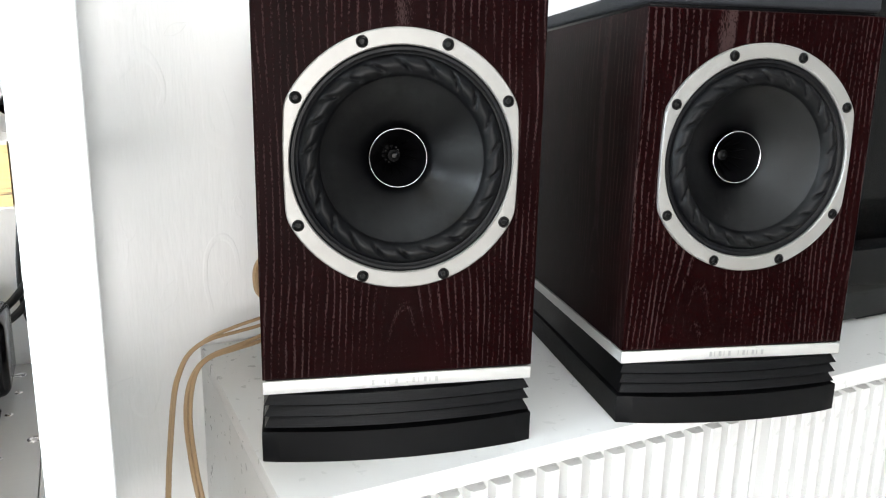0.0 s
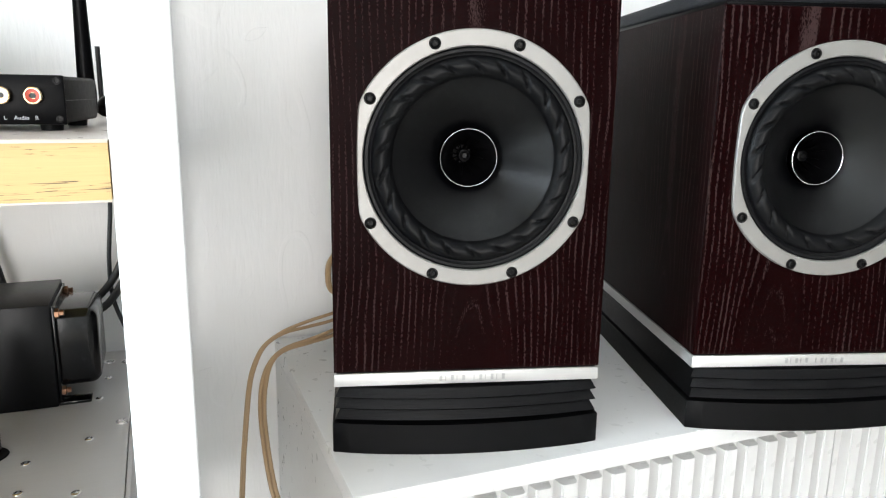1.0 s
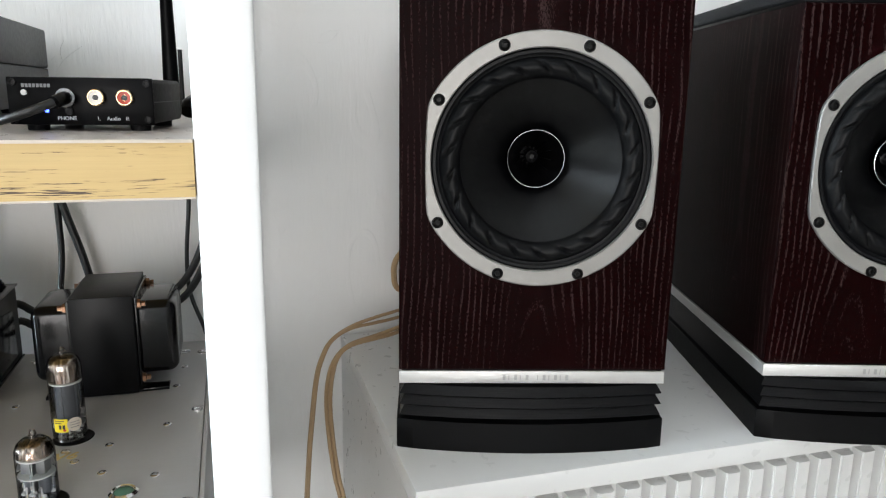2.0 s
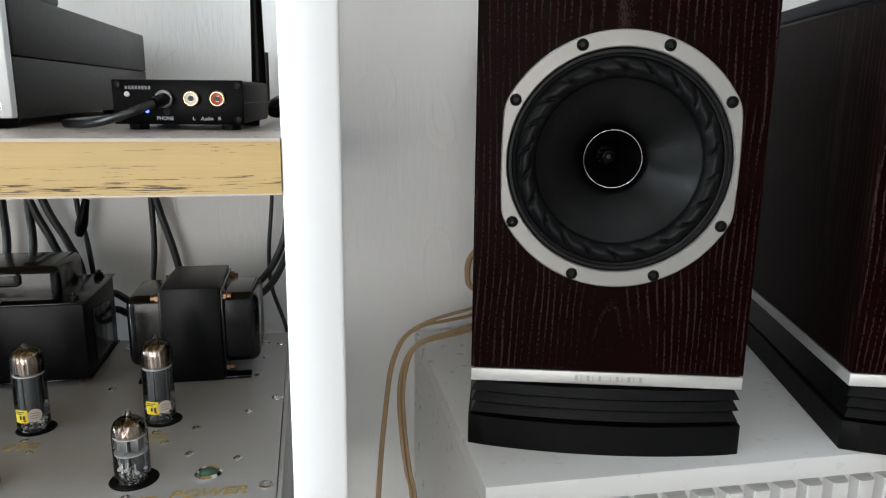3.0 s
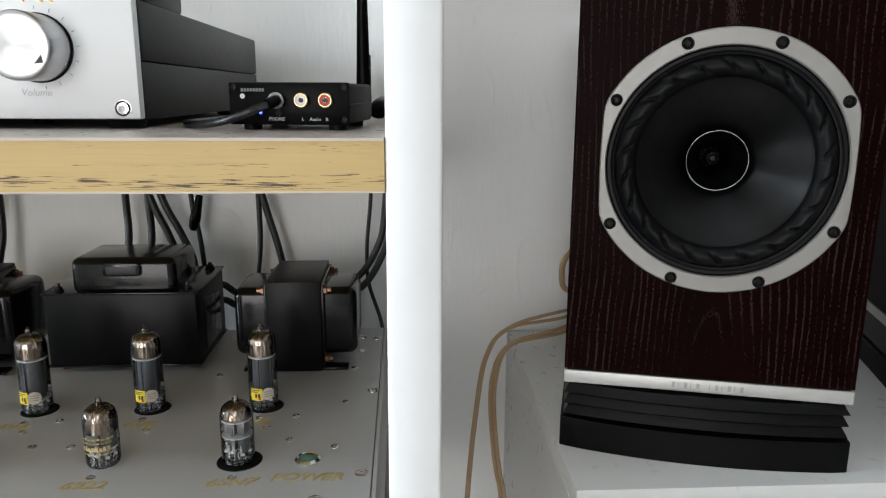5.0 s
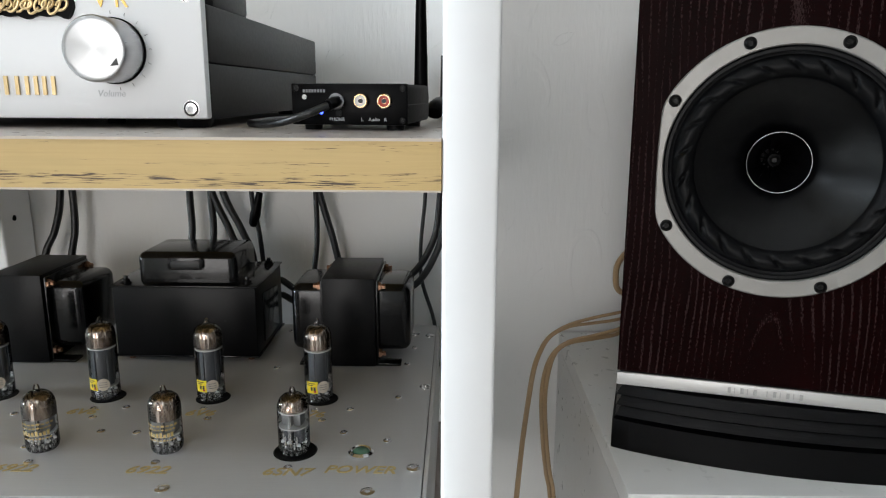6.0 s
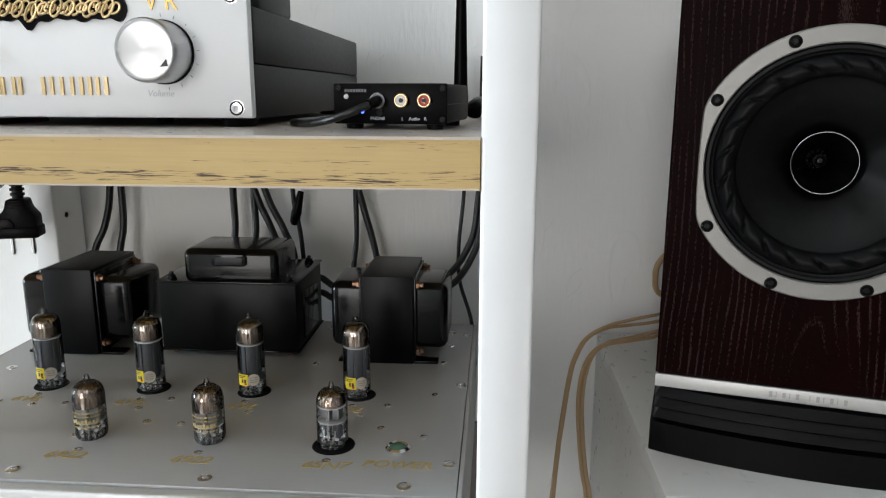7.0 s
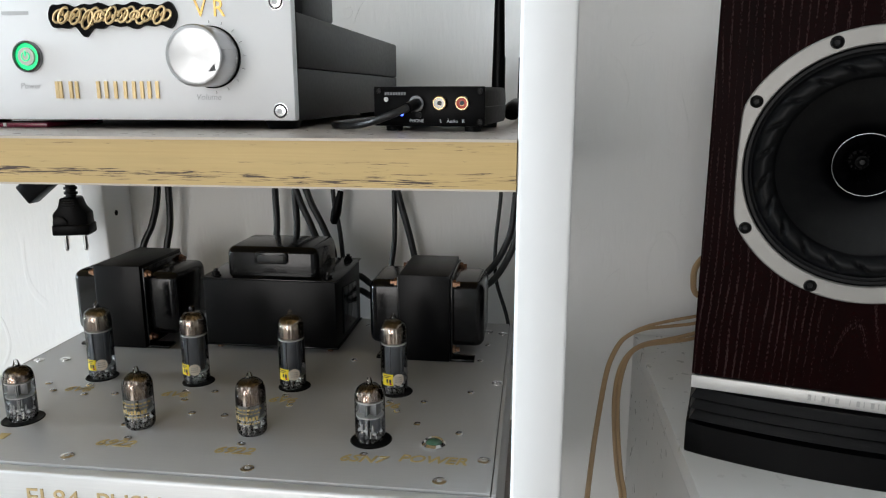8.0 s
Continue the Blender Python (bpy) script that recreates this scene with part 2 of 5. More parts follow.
ENAMEL = plain("gloss_black_enamel", (0.0025, 0.0025, 0.003), 0.16, vary=0.2, scale=50, bumpy=0.08, coat=0.06, spec=0.3)
LAMINATION = laminated()
CASE_GREY = plain("dark_grey_case", (0.0085, 0.0092, 0.0098), 0.45, vary=0.06, scale=60, bumpy=0.1)
BLACK_PLASTIC = plain("black_plastic", (0.0018, 0.0018, 0.0021), 0.32, vary=0.1, scale=60, spec=0.06)
CABLE_BLACK = plain("black_cable", (0.004, 0.004, 0.0045), 0.4, vary=0.1)
CABLE_TAN = plain("tan_speaker_cable", (0.40, 0.27, 0.15), 0.35, vary=0.2, scale=50, coat=0.3)
GOLD = plain("gold_lettering", (0.50, 0.33, 0.11), 0.3, metal=1.0, vary=0.12, bumpy=0.05)
GOLD_PRINT = plain("gold_print", (0.52, 0.40, 0.17), 0.42, metal=0.3, vary=0.2)
GREY_PRINT = plain("grey_print", (0.16, 0.165, 0.17), 0.5, vary=0.05)
PALE_PRINT = plain("pale_print", (0.58, 0.59, 0.60), 0.5, vary=0.05)
ENGRAVED = plain("engraved_grey", (0.37, 0.37, 0.365), 0.5, metal=0.4, vary=0.05)
GETTER = getter_mirror()
ANODE = plain("grey_anode", (0.07, 0.075, 0.085), 0.45, metal=0.3, vary=0.15, scale=60)
ANODE_PALE = plain("pale_anode", (0.22, 0.225, 0.23), 0.4, metal=0.6, vary=0.2, scale=60)
MICA = plain("mica", (0.62, 0.62, 0.60), 0.4, vary=0.1)
# pale base colour paints the sparkle of a valve's glass foot
BEAD_GLINT = plain("bead_glint", (0.85, 0.86, 0.88), 0.06, metal=0.25, vary=0.3, scale=200, bumpy=0)
YELLOW = plain("yellow_label", (0.80, 0.62, 0.015), 0.5, vary=0.06)
CREAM = plain("cream_sticker", (0.62, 0.55, 0.46), 0.55, vary=0.06)
INK = plain("dark_ink", (0.03, 0.03, 0.03), 0.5, vary=0.05)
RED_INK = plain("red_ink", (0.45, 0.03, 0.03), 0.5, vary=0.05)
JACK_WHITE = plain("white_jack", (0.75, 0.72, 0.66), 0.35, vary=0.03)
JACK_RED = plain("red_jack", (0.42, 0.035, 0.010), 0.35, vary=0.05)
BRASS = plain("gilt_jack", (0.65, 0.50, 0.30), 0.25, metal=1.0, vary=0.05)
MAROON = plain("maroon_packet", (0.16, 0.012, 0.035), 0.25, vary=0.2, coat=0.4)
CLOTH = plain("black_grille_cloth", (0.005, 0.006, 0.009), 0.8, vary=0.3, scale=260, bumpy=0.6)
SCREEN = plain("dark_screen", (0.004, 0.004, 0.004), 0.16, vary=0.05, bumpy=0, spec=0.2)
PIANO = plain("piano_black", (0.003, 0.003, 0.003), 0.08, vary=0.05, bumpy=0, spec=0.3)
GREEN_GLOW = glow("green_ring", (0.02, 0.75, 0.25), 1.6)
GREEN_GEM = plain("green_gem", (0.07, 0.15, 0.10), 0.12, vary=0.3, bumpy=0)
BLUE_GLOW = glow("blue_led", (0.05, 0.10, 1.0), 9.0)
GLASS_TUBE, GLASS_PANE = tube_glass("valve_glass", (0.985, 0.985, 0.985)), tube_glass("window_glass", (0.97, 0.98, 0.98))


# ---- mesh helpers ----
def mesh_object(name, bm, material, smooth=True):
    bmesh.ops.recalc_face_normals(bm, faces=bm.faces)
    me = bpy.data.meshes.new(name)
    bm.to_mesh(me)
    bm.free()
    me.materials.append(material)
    if smooth:
        for p in me.polygons:
            p.use_smooth = True
        me.set_sharp_from_angle(angle=radians(38))
    return new(name, me)


def part(name, bm, material, parent, label="", smooth=True):
    ob = mesh_object(name, bm, material, smooth)
    ob.parent = parent
    return tagged(ob, label)


def share(name, ob, parent, m):
    """A repeat of a part on the same mesh."""
    other = new(name, ob.data)
    other.parent = parent
    other.matrix_basis = m
    return other


def thing(name, m, label, category, group="", kind=""):
    ob = new(name)
    ob.empty_display_size = 0.02
    ob.matrix_basis = m
    return tagged(ob, label, category, group, kind)


def box(x0, x1, y0, y1, z0, z1, bevel=0.0, seg=2, bm=None):
    own = bmesh.new()
    bmesh.ops.create_cube(own, size=1)
    for v in own.verts:
        v.co = Vector(((x0 + x1) / 2 + v.co.x * (x1 - x0), (y0 + y1) / 2 + v.co.y * (y1 - y0), (z0 + z1) / 2 + v.co.z * (z1 - z0)))
    if bevel:
        bmesh.ops.bevel(own, geom=own.edges[:], offset=bevel, segments=seg, profile=0.5, affect="EDGES")
    return merge(bm, own)


def merge(bm, own):
    if bm is None:
        return own
    tmp = bpy.data.meshes.new("tmp")
    own.to_mesh(tmp)
    own.free()
    bm.from_mesh(tmp)
    bpy.data.meshes.remove(tmp)
    return bm


AXES = {"z": Matrix.Identity(4), "y": Matrix.Rotation(radians(90), 4, "X"), "x": Matrix.Rotation(radians(90), 4, "Y")}


def lathe(profile, n=40, axis="z", at=(0, 0, 0), bm=None, closed=False):
    """Turns (radius, height) pairs round an axis. On axis y the height runs towards -y."""
    own = bmesh.new()
    rings = []
    for r, h in profile:
        if r < 1e-6:
            rings.append([own.verts.new((0, 0, h))])
        else:
            rings.append([own.verts.new((r * math.cos(2 * math.pi * i / n), r * math.sin(2 * math.pi * i / n), h)) for i in range(n)])
    pairs = list(zip(rings, rings[1:])) + ([(rings[-1], rings[0])] if closed else [])
    for a, b in pairs:
        for i in range(n):
            j = (i + 1) % n
            q = [a[i % len(a)], a[j % len(a)], b[j % len(b)], b[i % len(b)]]
            q = list(dict.fromkeys(q))
            if len(q) > 2:
                own.faces.new(q)
    bmesh.ops.transform(own, matrix=Matrix.Translation(at) @ AXES[axis], verts=own.verts)
    return merge(bm, own)


def prism(outline, y0, y1, bm=None, bevel=0.0):
    """An outline in x and z, as thick as y0 to y1."""
    own = bmesh.new()
    f = own.faces.new([own.verts.new((x, y0, z)) for x, z in outline])
    got = bmesh.ops.extrude_face_region(own, geom=[f])
    for v in got["geom"]:
        if isinstance(v, bmesh.types.BMVert):
            v.co.y = y1
    if bevel:
        bmesh.ops.bevel(own, geom=own.edges[:], offset=bevel, segments=2, profile=0.5, affect="EDGES")
    return merge(bm, own)


def spline(points, steps=10):
    """Points of a smooth curve through the given ones."""
    p = [Vector(q) for q in points]
    p = [p[0] * 2 - p[1]] + p + [p[-1] * 2 - p[-2]]
    out = []
    for i in range(1, len(p) - 2):
        for s in range(steps):
            t = s / steps
            a, b, c, d = p[i - 1], p[i], p[i + 1], p[i + 2]
            out.append(0.5 * (2 * b + (c - a) * t + (2 * a - 5 * b + 4 * c - d) * t * t + (3 * b - a - 3 * c + d) * t ** 3))
    return out + [p[-2]]


def hose(points, radius, n=10, flat=1.0, bm=None, steps=10):
    """A cable along a smooth curve; flat below 1 squeezes it."""
    own = bmesh.new()
    line = spline(points, steps)
    up = Vector((0.13, 1, 0.21)).normalized()
    rings = []
    for i, c in enumerate(line):
        d = (line[min(i + 1, len(line) - 1)] - line[max(i - 1, 0)]).normalized()
        s = d.cross(up).normalized()
        up = s.cross(d).normalized()
        rings.append([own.verts.new(c + radius * (math.cos(2 * math.pi * k / n) * s + flat * math.sin(2 * math.pi * k / n) * up)) for k in range(n)])
    for a, b in zip(rings, rings[1:]):
        for k in range(n):
            own.faces.new((a[k], a[(k + 1) % n], b[(k + 1) % n], b[k]))
    own.faces.new(rings[0]), own.faces.new(rings[-1])
    return merge(bm, own)


def lettering(text, size, m, material, parent, depth=0.0004, slant=0.0, name="lettering", label="", wide=1.0, bold=0.0):
    """Words in the built-in font as a mesh, centred on the pose m: x along the line, y up, z out of the surface."""
    cu = bpy.data.curves.new(name, "FONT")
    cu.body, cu.size, cu.extrude, cu.shear, cu.align_x, cu.align_y, cu.offset = text, size, depth, slant, "CENTER", "CENTER", bold
    cu.resolution_u = 3
    tmp = new("tmp", cu)
    me = bpy.data.meshes.new_from_object(tmp.evaluated_get(bpy.context.evaluated_depsgraph_get()))
    bpy.data.objects.remove(tmp)
    bpy.data.curves.remove(cu)
    me.transform(Matrix.Diagonal((wide, 1, 1, 1)))
    me.materials.clear()
    me.materials.append(material)
    ob = new(name, me)
    ob.parent = parent
    ob.matrix_basis = m
    return tagged(ob, label)


FACE = Matrix.Rotation(radians(90), 4, "X")  # a page that faces -y


def bars(cells, height, m, material, parent, name="lettering", label="", depth=0.0004):
    """Plain bars in place of writing: (centre, width) pairs along the line."""
    bm = bmesh.new()
    for c, w in cells:
        box(c - w / 2, c + w / 2, -height / 2, height / 2, 0, depth, bm=bm)
    ob = part(name, bm, material, parent, label, smooth=False)
    ob.matrix_basis = m
    return ob


# ---- the room ----
X0, X1, Y0, Y1, H = -3.6, 2.6, -4.2, 0.305, 2.5


def wall(name, bm, material, label):
    return tagged(mesh_object(name, bm, material, smooth=False), label, "wall", kind="structure")


# floor is out of view, kept pale to bounce light under the upper board
tagged(mesh_object("floor", box(X0, X1, Y0, Y1, -0.1, 0), FLOOR_WOOD, False), "unseen wooden floor, pale to bounce light upwards", "floor", kind="structure")
tagged(mesh_object("ceiling", box(X0, X1, Y0, Y1, H, H + 0.1), CEILING_PAINT, False), "plain white painted ceiling", "ceiling", kind="structure")
wall("wall_north", box(X0 - 0.1, X1 + 0.1, Y1, Y1 + 0.12, -0.1, H + 0.1), PAPER, "off-white embossed wallpaper on the wall behind the shelf")
# east wall is unseen; its dark tone keeps glossy blacks from brightening
wall("wall_east", box(X1, X1 + 0.12, Y0 - 0.12, Y1, -0.1, H + 0.1), TAUPE, "unseen side wall, taupe to keep reflections dark")


def window_wall(name, a0, a1, w0, w1, z0, z1, along_y, at, thick, material=PAPER, label="off-white papered wall with a window opening"):
    bm = bmesh.new()
    for p0, p1, q0, q1 in ((a0, w0, -0.1, H + 0.1), (w1, a1, -0.1, H + 0.1), (w0, w1, -0.1, z0), (w0, w1, z1, H + 0.1)):
        if along_y:
            box(at, at + thick, p0, p1, q0, q1, bm=bm)
        else:
            box(p0, p1, at, at + thick, q0, q1, bm=bm)
    return wall(name, bm, material, label)


window_wall("wall_west", Y0 - 0.12, Y1, -0.70, -0.10, 0.40, 2.10, True, X0 - 0.12, 0.12)
window_wall("wall_south", X0, X1, -2.4, -0.6, 0.06, 2.06, False, Y0 - 0.12, 0.12, PAPER, "unseen off-white papered wall with an added broad window opening")


def window(name, w, h, m):
    ob = thing(name, m, "unseen white framed window with clear glass panes", "window", kind="structure")
    fr = bmesh.new()
    for x0, x1, z0, z1 in ((-w / 2, -w / 2 + 0.05, 0, h), (w / 2 - 0.05, w / 2, 0, h), (-w / 2 + 0.05, w / 2 - 0.05, 0, 0.05), (-w / 2 + 0.05, w / 2 - 0.05, h - 0.05, h), (-0.03, 0.03, 0.05, h - 0.05)):
        box(x0, x1, -0.03, 0.03, z0, z1, bm=fr)
    part("window_frame", fr, WHITE_LACQUER, ob)
    for s in (-1, 1):
        c = s * (w / 4 - 0.01)
        p = part("pane", box(c - w / 4 + 0.04, c + w / 4 - 0.04, -0.003, 0.003, 0.052, h - 0.052), GLASS_PANE, ob)
        p.visible_shadow = False
    return ob


# window_1 is out of view, added to let in the frontal fill
window("window_1", 1.8, 2.0, pose(-1.5, Y0 - 0.08, 0.06))
window("window_2", 0.6, 1.7, pose(X0 - 0.08, -0.40, 0.40, rz=90))


# leaf sprigs embossed in the paper
WALL_N = bpy.data.objects["wall_north"]


def sprigs():
    rng = random.Random(5)
    bm = bmesh.new()
    for _ in range(120):
        x, z, a, k = rng.uniform(-0.62, 0.75), rng.uniform(0.45, 1.25), rng.uniform(0.5, 2.4), rng.uniform(0.7, 1.3)

        def at(u, w):
            return (x + k * (u * math.cos(a) - w * math.sin(a)), Y1 - 0.0001, z + k * (u * math.sin(a) + w * math.cos(a)))
        kind = rng.random()
        bend = rng.choice((-1, 1))
        if kind < 0.4:
            for s2 in (-1, 1):
                hose([at(0, 0), at(0.010, s2 * 0.0055), at(0.022, s2 * 0.0060), at(0.036, 0)], 0.00026, 5, bm=bm, steps=6)
        elif kind < 0.75:
            hose([at(0, 0), at(0.022, 0.003 * bend), at(0.044, 0.012 * bend), at(0.060, 0.028 * bend)], 0.00026, 5, bm=bm, steps=7)
            hose([at(0.044, 0.012 * bend), at(0.054, 0.010 * bend), at(0.063, 0.013 * bend)], 0.00026, 5, bm=bm, steps=5)
        else:
            hose([at(0, 0), at(0.007, 0.008 * bend), at(0.018, 0.009 * bend), at(0.023, 0.0), at(0.016, -0.005 * bend)], 0.00028, 5, bm=bm, steps=6)
    return bm


ob = part("embossed_sprigs", sprigs(), PAPER, WALL_N)
ob["kind"] = "stuff"


# ---- sideboard with fluted doors ----
SB = thing("sideboard", pose(0, 0, 0), "white lacquered low sideboard with vertically fluted doors", "sideboard")
SX0, SX1, SF, SB_BACK, TOP = -0.1, 1.7, -0.04, 0.296, 0.60
part("top", box(SX0, SX1, SF, SB_BACK, TOP - 0.017, TOP, 0.0008), WHITE_LACQUER, SB)
for x0, x1 in ((SX0, SX0 + 0.017), (SX1 - 0.017, SX1), (0.79, 0.807)):
    part("side_panel", box(x0, x1, SF + 0.002, SB_BACK, 0.06, TOP - 0.017, 0.0006), WHITE_LACQUER, SB)
part("back_panel", box(SX0 + 0.017, SX1 - 0.017, SB_BACK - 0.006, SB_BACK - 0.001, 0.06, TOP - 0.017), WHITE_LACQUER, SB)
part("bottom_panel", box(SX0 + 0.017, SX1 - 0.017, SF + 0.02, SB_BACK - 0.006, 0.06, 0.077), WHITE_LACQUER, SB)
for x in (SX0 + 0.03, SX1 - 0.07):
    for y in (SF + 0.02, SB_BACK - 0.06):
        part("leg", box(x, x + 0.04, y, y + 0.04, 0, 0.06, 0.002), WHITE_LACQUER, SB)
flute = None
for d in range(4):
    x0 = SX0 + 0.019 + d * 0.4405
    door = part("door", box(x0, x0 + 0.4375, SF + 0.0125, SF + 0.0235, 0.065, TOP - 0.0215, 0.0008), WHITE_LACQUER, SB, "white fluted door")
    for k in range(19):
        m = pose(x0 + 0.0158 + k * 0.0225, 0, 0)
        if flute is None:
            bm = bmesh.new()
            half, y = 0.0088, SF + 0.0125
            pts = [(-half, y), (-half + 0.0030, y - 0.0092), (half - 0.0016, y - 0.0092), (half, y)]
            lo = [bm.verts.new((px, py, 0.066)) for px, py in pts]
            hi = [bm.verts.new((px, py, TOP - 0.0245 - 0.0012 * (y - py) / 0.008)) for px, py in pts]
            for i in range(3):
                bm.faces.new((lo[i], lo[i + 1], hi[i + 1], hi[i]))
            bm.faces.new(lo), bm.faces.new(hi)
            bmesh.ops.bevel(bm, geom=[e for e in bm.edges if abs(e.verts[0].co.z - e.verts[1].co.z) > 0.1 and min(e.verts[0].co.y, e.verts[1].co.y) < y - 0.001], offset=0.0012, segments=2, affect="EDGES")
            flute = part("flute", bm, WHITE_LACQUER, door)
            flute.matrix_basis = m
        else:
            share("flute", flute, door, m)


# ---- loudspeakers ----
def loudspeaker(m):
    sp = thing("loudspeaker", m, "dark red veneered bookshelf loudspeaker with silver driver ring on the sideboard", "loudspeaker", "pair of loudspeakers")
    W, D, HT, ZC = 0.1, 0.265, 0.3298, 0.2175
    # cabinet shell, open where the baffle sits
    bm = box(-W, W, 0.011, D, 0.0625, HT, 0.0)
    bmesh.ops.delete(bm, geom=[f for f in bm.faces if f.normal.y < -0.9], context="FACES")
    bmesh.ops.bevel(bm, geom=[e for e in bm.edges if len(e.link_faces) == 2], offset=0.001, segments=2, affect="EDGES")
    part("cabinet", bm, VENEER, sp, "dark red-brown veneer with pale pores")
    # baffle with a round opening
    bm = bmesh.new()
    cx, cz = 0.0, ZC
    rect = (-W, W, 0.0625, HT)
    angs = sorted({round(2 * math.pi * i / 96, 6) for i in range(96)} | {round(math.atan2(z - cz, x) % (2 * math.pi), 6) for x in (-W, W) for z in (rect[2], rect[3])})
    loops = [[], [], [], []]
    for a in angs:
        ca, sa = math.cos(a), math.sin(a)
        k = min([((W if ca > 0 else -W) / ca) if abs(ca) > 1e-9 else 9, (((rect[3] if sa > 0 else rect[2]) - cz) / sa) if abs(sa) > 1e-9 else 9])
        ox, oz = ca * k, cz + sa * k
        ix, iz = max(-W + 0.0008, min(W - 0.0008, ox)), max(rect[2] + 0.0008, min(rect[3] - 0.0008, oz))
        for lp, co in zip(loops, ((0.0775 * ca, 0, cz + 0.0775 * sa), (ix, 0, iz), (ox, 0.0008, oz), (ox, 0.0112, oz))):
            lp.append(bm.verts.new(co))
    for a, b in zip(loops, loops[1:]):
        for i in range(len(angs)):
            j = (i + 1) % len(angs)
            bm.faces.new((a[i], a[j], b[j], b[i]))
    part("baffle", bm, VENEER, sp, "dark red-brown veneer with pale pores")
    # foot: silver strip, dark fins, bowed base
    strip = part("trim_strip", box(-W, W, 0.0002, D - 0.001, 0.0515, 0.0612, 0.0006), SILVER, sp, "brushed silver strip")
    cells, x = [], -0.0235
    for ch in "111110111111":
        if ch == "1":
            cells.append((x + 0.0015, 0.0026))
        x += 0.0043
    bars([(c, 0.0006) for c, w in cells] + [(c + 0.0010, 0.0016) for c, w in cells[::2]], 0.0042, Matrix.Translation((0, -0.0003, 0.0565)) @ FACE, ENGRAVED, strip, label="engraved grey lettering shown as plain bars", depth=0.00015)
    part("shadow_gap", box(-W + 0.002, W - 0.002, 0.002, D - 0.002, 0.0610, 0.0630), BLACK_SATIN, sp)

    def bowed(w, bow, inset, z0, z1, tip=0.0, n=16):
        """A board whose front bows forward; tip draws its upper edge in."""
        b = bmesh.new()
        lo, hi = [], []
        for i in range(n + 1):
            u = -1 + 2 * i / n
            y = inset - bow * (1 - u * u)
            lo.append(b.verts.new((u * w, y, z0)))
            hi.append(b.verts.new((u * (w - tip), y + tip, z1)))
        lo += [b.verts.new((w, D - 0.003, z0)), b.verts.new((-w, D - 0.003, z0))]
        hi += [b.verts.new((w - tip, D - 0.003 - tip, z1)), b.verts.new((-w + tip, D - 0.003 - tip, z1))]
        b.faces.new(lo), b.faces.new(hi)
        for i in range(len(lo)):
            j = (i + 1) % len(lo)
            b.faces.new((lo[i], lo[j], hi[j], hi[i]))
        return b

    part("fin_core", bowed(W - 0.016, 0.004, 0.016, 0.0232, 0.0516), BLACK_OAK, sp)
    for z in (0.0262, 0.0348, 0.0434):
        part("fin", bowed(W - 0.0005, 0.009, 0.001, z, z + 0.0064, 0.0036), BLACK_OAK, sp, "black louvre fin with open wood grain")
    b = bowed(W + 0.0015, 0.011, 0.0, 0, 0.0235)
    bmesh.ops.bevel(b, geom=b.edges[:], offset=0.0007, segments=1, affect="EDGES")
    part("base", b, BLACK_SATIN, sp, "satin black bowed base")
    # driver
    n = 144
    bm = bmesh.new()
    prof = []
    for i in range(n):
        a = 2 * math.pi * i / n
        ca, sa = math.cos(a), math.sin(a)
        r = 0.0893
        side = 0.0806 + 0.0012 * (1 - min(1, abs(sa) / 0.45) ** 2)
        d = side / max(abs(ca), 1e-6)
        r = -0.0009 * math.log(math.exp(-(r - 0.08) / 0.0009) + math.exp(-(min(d, 0.12) - 0.08) / 0.0009)) + 0.08
        prof.append((a, r))
    rings = []
    for off, y in ((0, 0.0), (0, -0.0024), (-0.0008, -0.0032), (None, -0.0032), (None, -0.0022), (-1, 0.004)):
        row = []
        for a, r in prof:
            rr = (0.0785 if y < -0.003 else 0.0777) if off is None else (0.0777 if off == -1 else r + off)
            row.append(bm.verts.new((rr * math.cos(a), y, ZC + rr * math.sin(a))))
        rings.append(row)
    for p, q in zip(rings, rings[1:]):
        for i in range(n):
            j = (i + 1) % n
            bm.faces.new((p[i], p[j], q[j], q[i]))
    drv = part("driver", bm, RING_SILVER, sp, "satin silver ring with flattened sides")
    part("gasket", lathe([(0.0779, -0.0035), (0.0777, 0.0004), (0.0765, 0.0014), (0.0745, 0.0014), (0.0735, 0.0004), (0.0722, 0.0002), (0.0722, -0.004)], 96, "y", (0, 0, ZC)), RUBBER, drv, "black rubber gasket")
    bm = bmesh.new()
    na, nr = 288, 15
    rows = []
    for j in range(nr + 1):
        s = j / nr
        row = []
        for i in range(na):
            a = 2 * math.pi * i / na
            r = 0.0722 - s * 0.0147
            yy = -0.0062 * math.sin(math.pi * s) ** 0.8
            ph = (a * 22 / (2 * math.pi) + (s - 0.5) * 0.85) % 1.0 - 0.5
            dent = (0.5 + 0.5 * math.cos(math.pi * min(1.0, abs(ph) / 0.19))) * max(0.0, 1 - ((s - 0.47) / 0.38) ** 2)
            row.append(bm.verts.new((r * math.cos(a), yy + 0.0028 * dent + 0.0008, ZC + r * math.sin(a))))
        rows.append(row)
    for p, q in zip(rows, rows[1:]):
        for i in range(na):
            j = (i + 1) % na
            bm.faces.new((p[i], p[j], q[j], q[i]))
    ob = part("surround", bm, RUBBER, drv, "ribbed black rubber surround")
    part("cone", lathe([(0.0578, -0.0012), (0.0568, -0.0024), (0.048, -0.0092), (0.040, -0.0158), (0.030, -0.0245), (0.0218, -0.0322), (0.0212, -0.040)], 96, "y", (0, 0, ZC)), CONE, drv, "matt black cone")
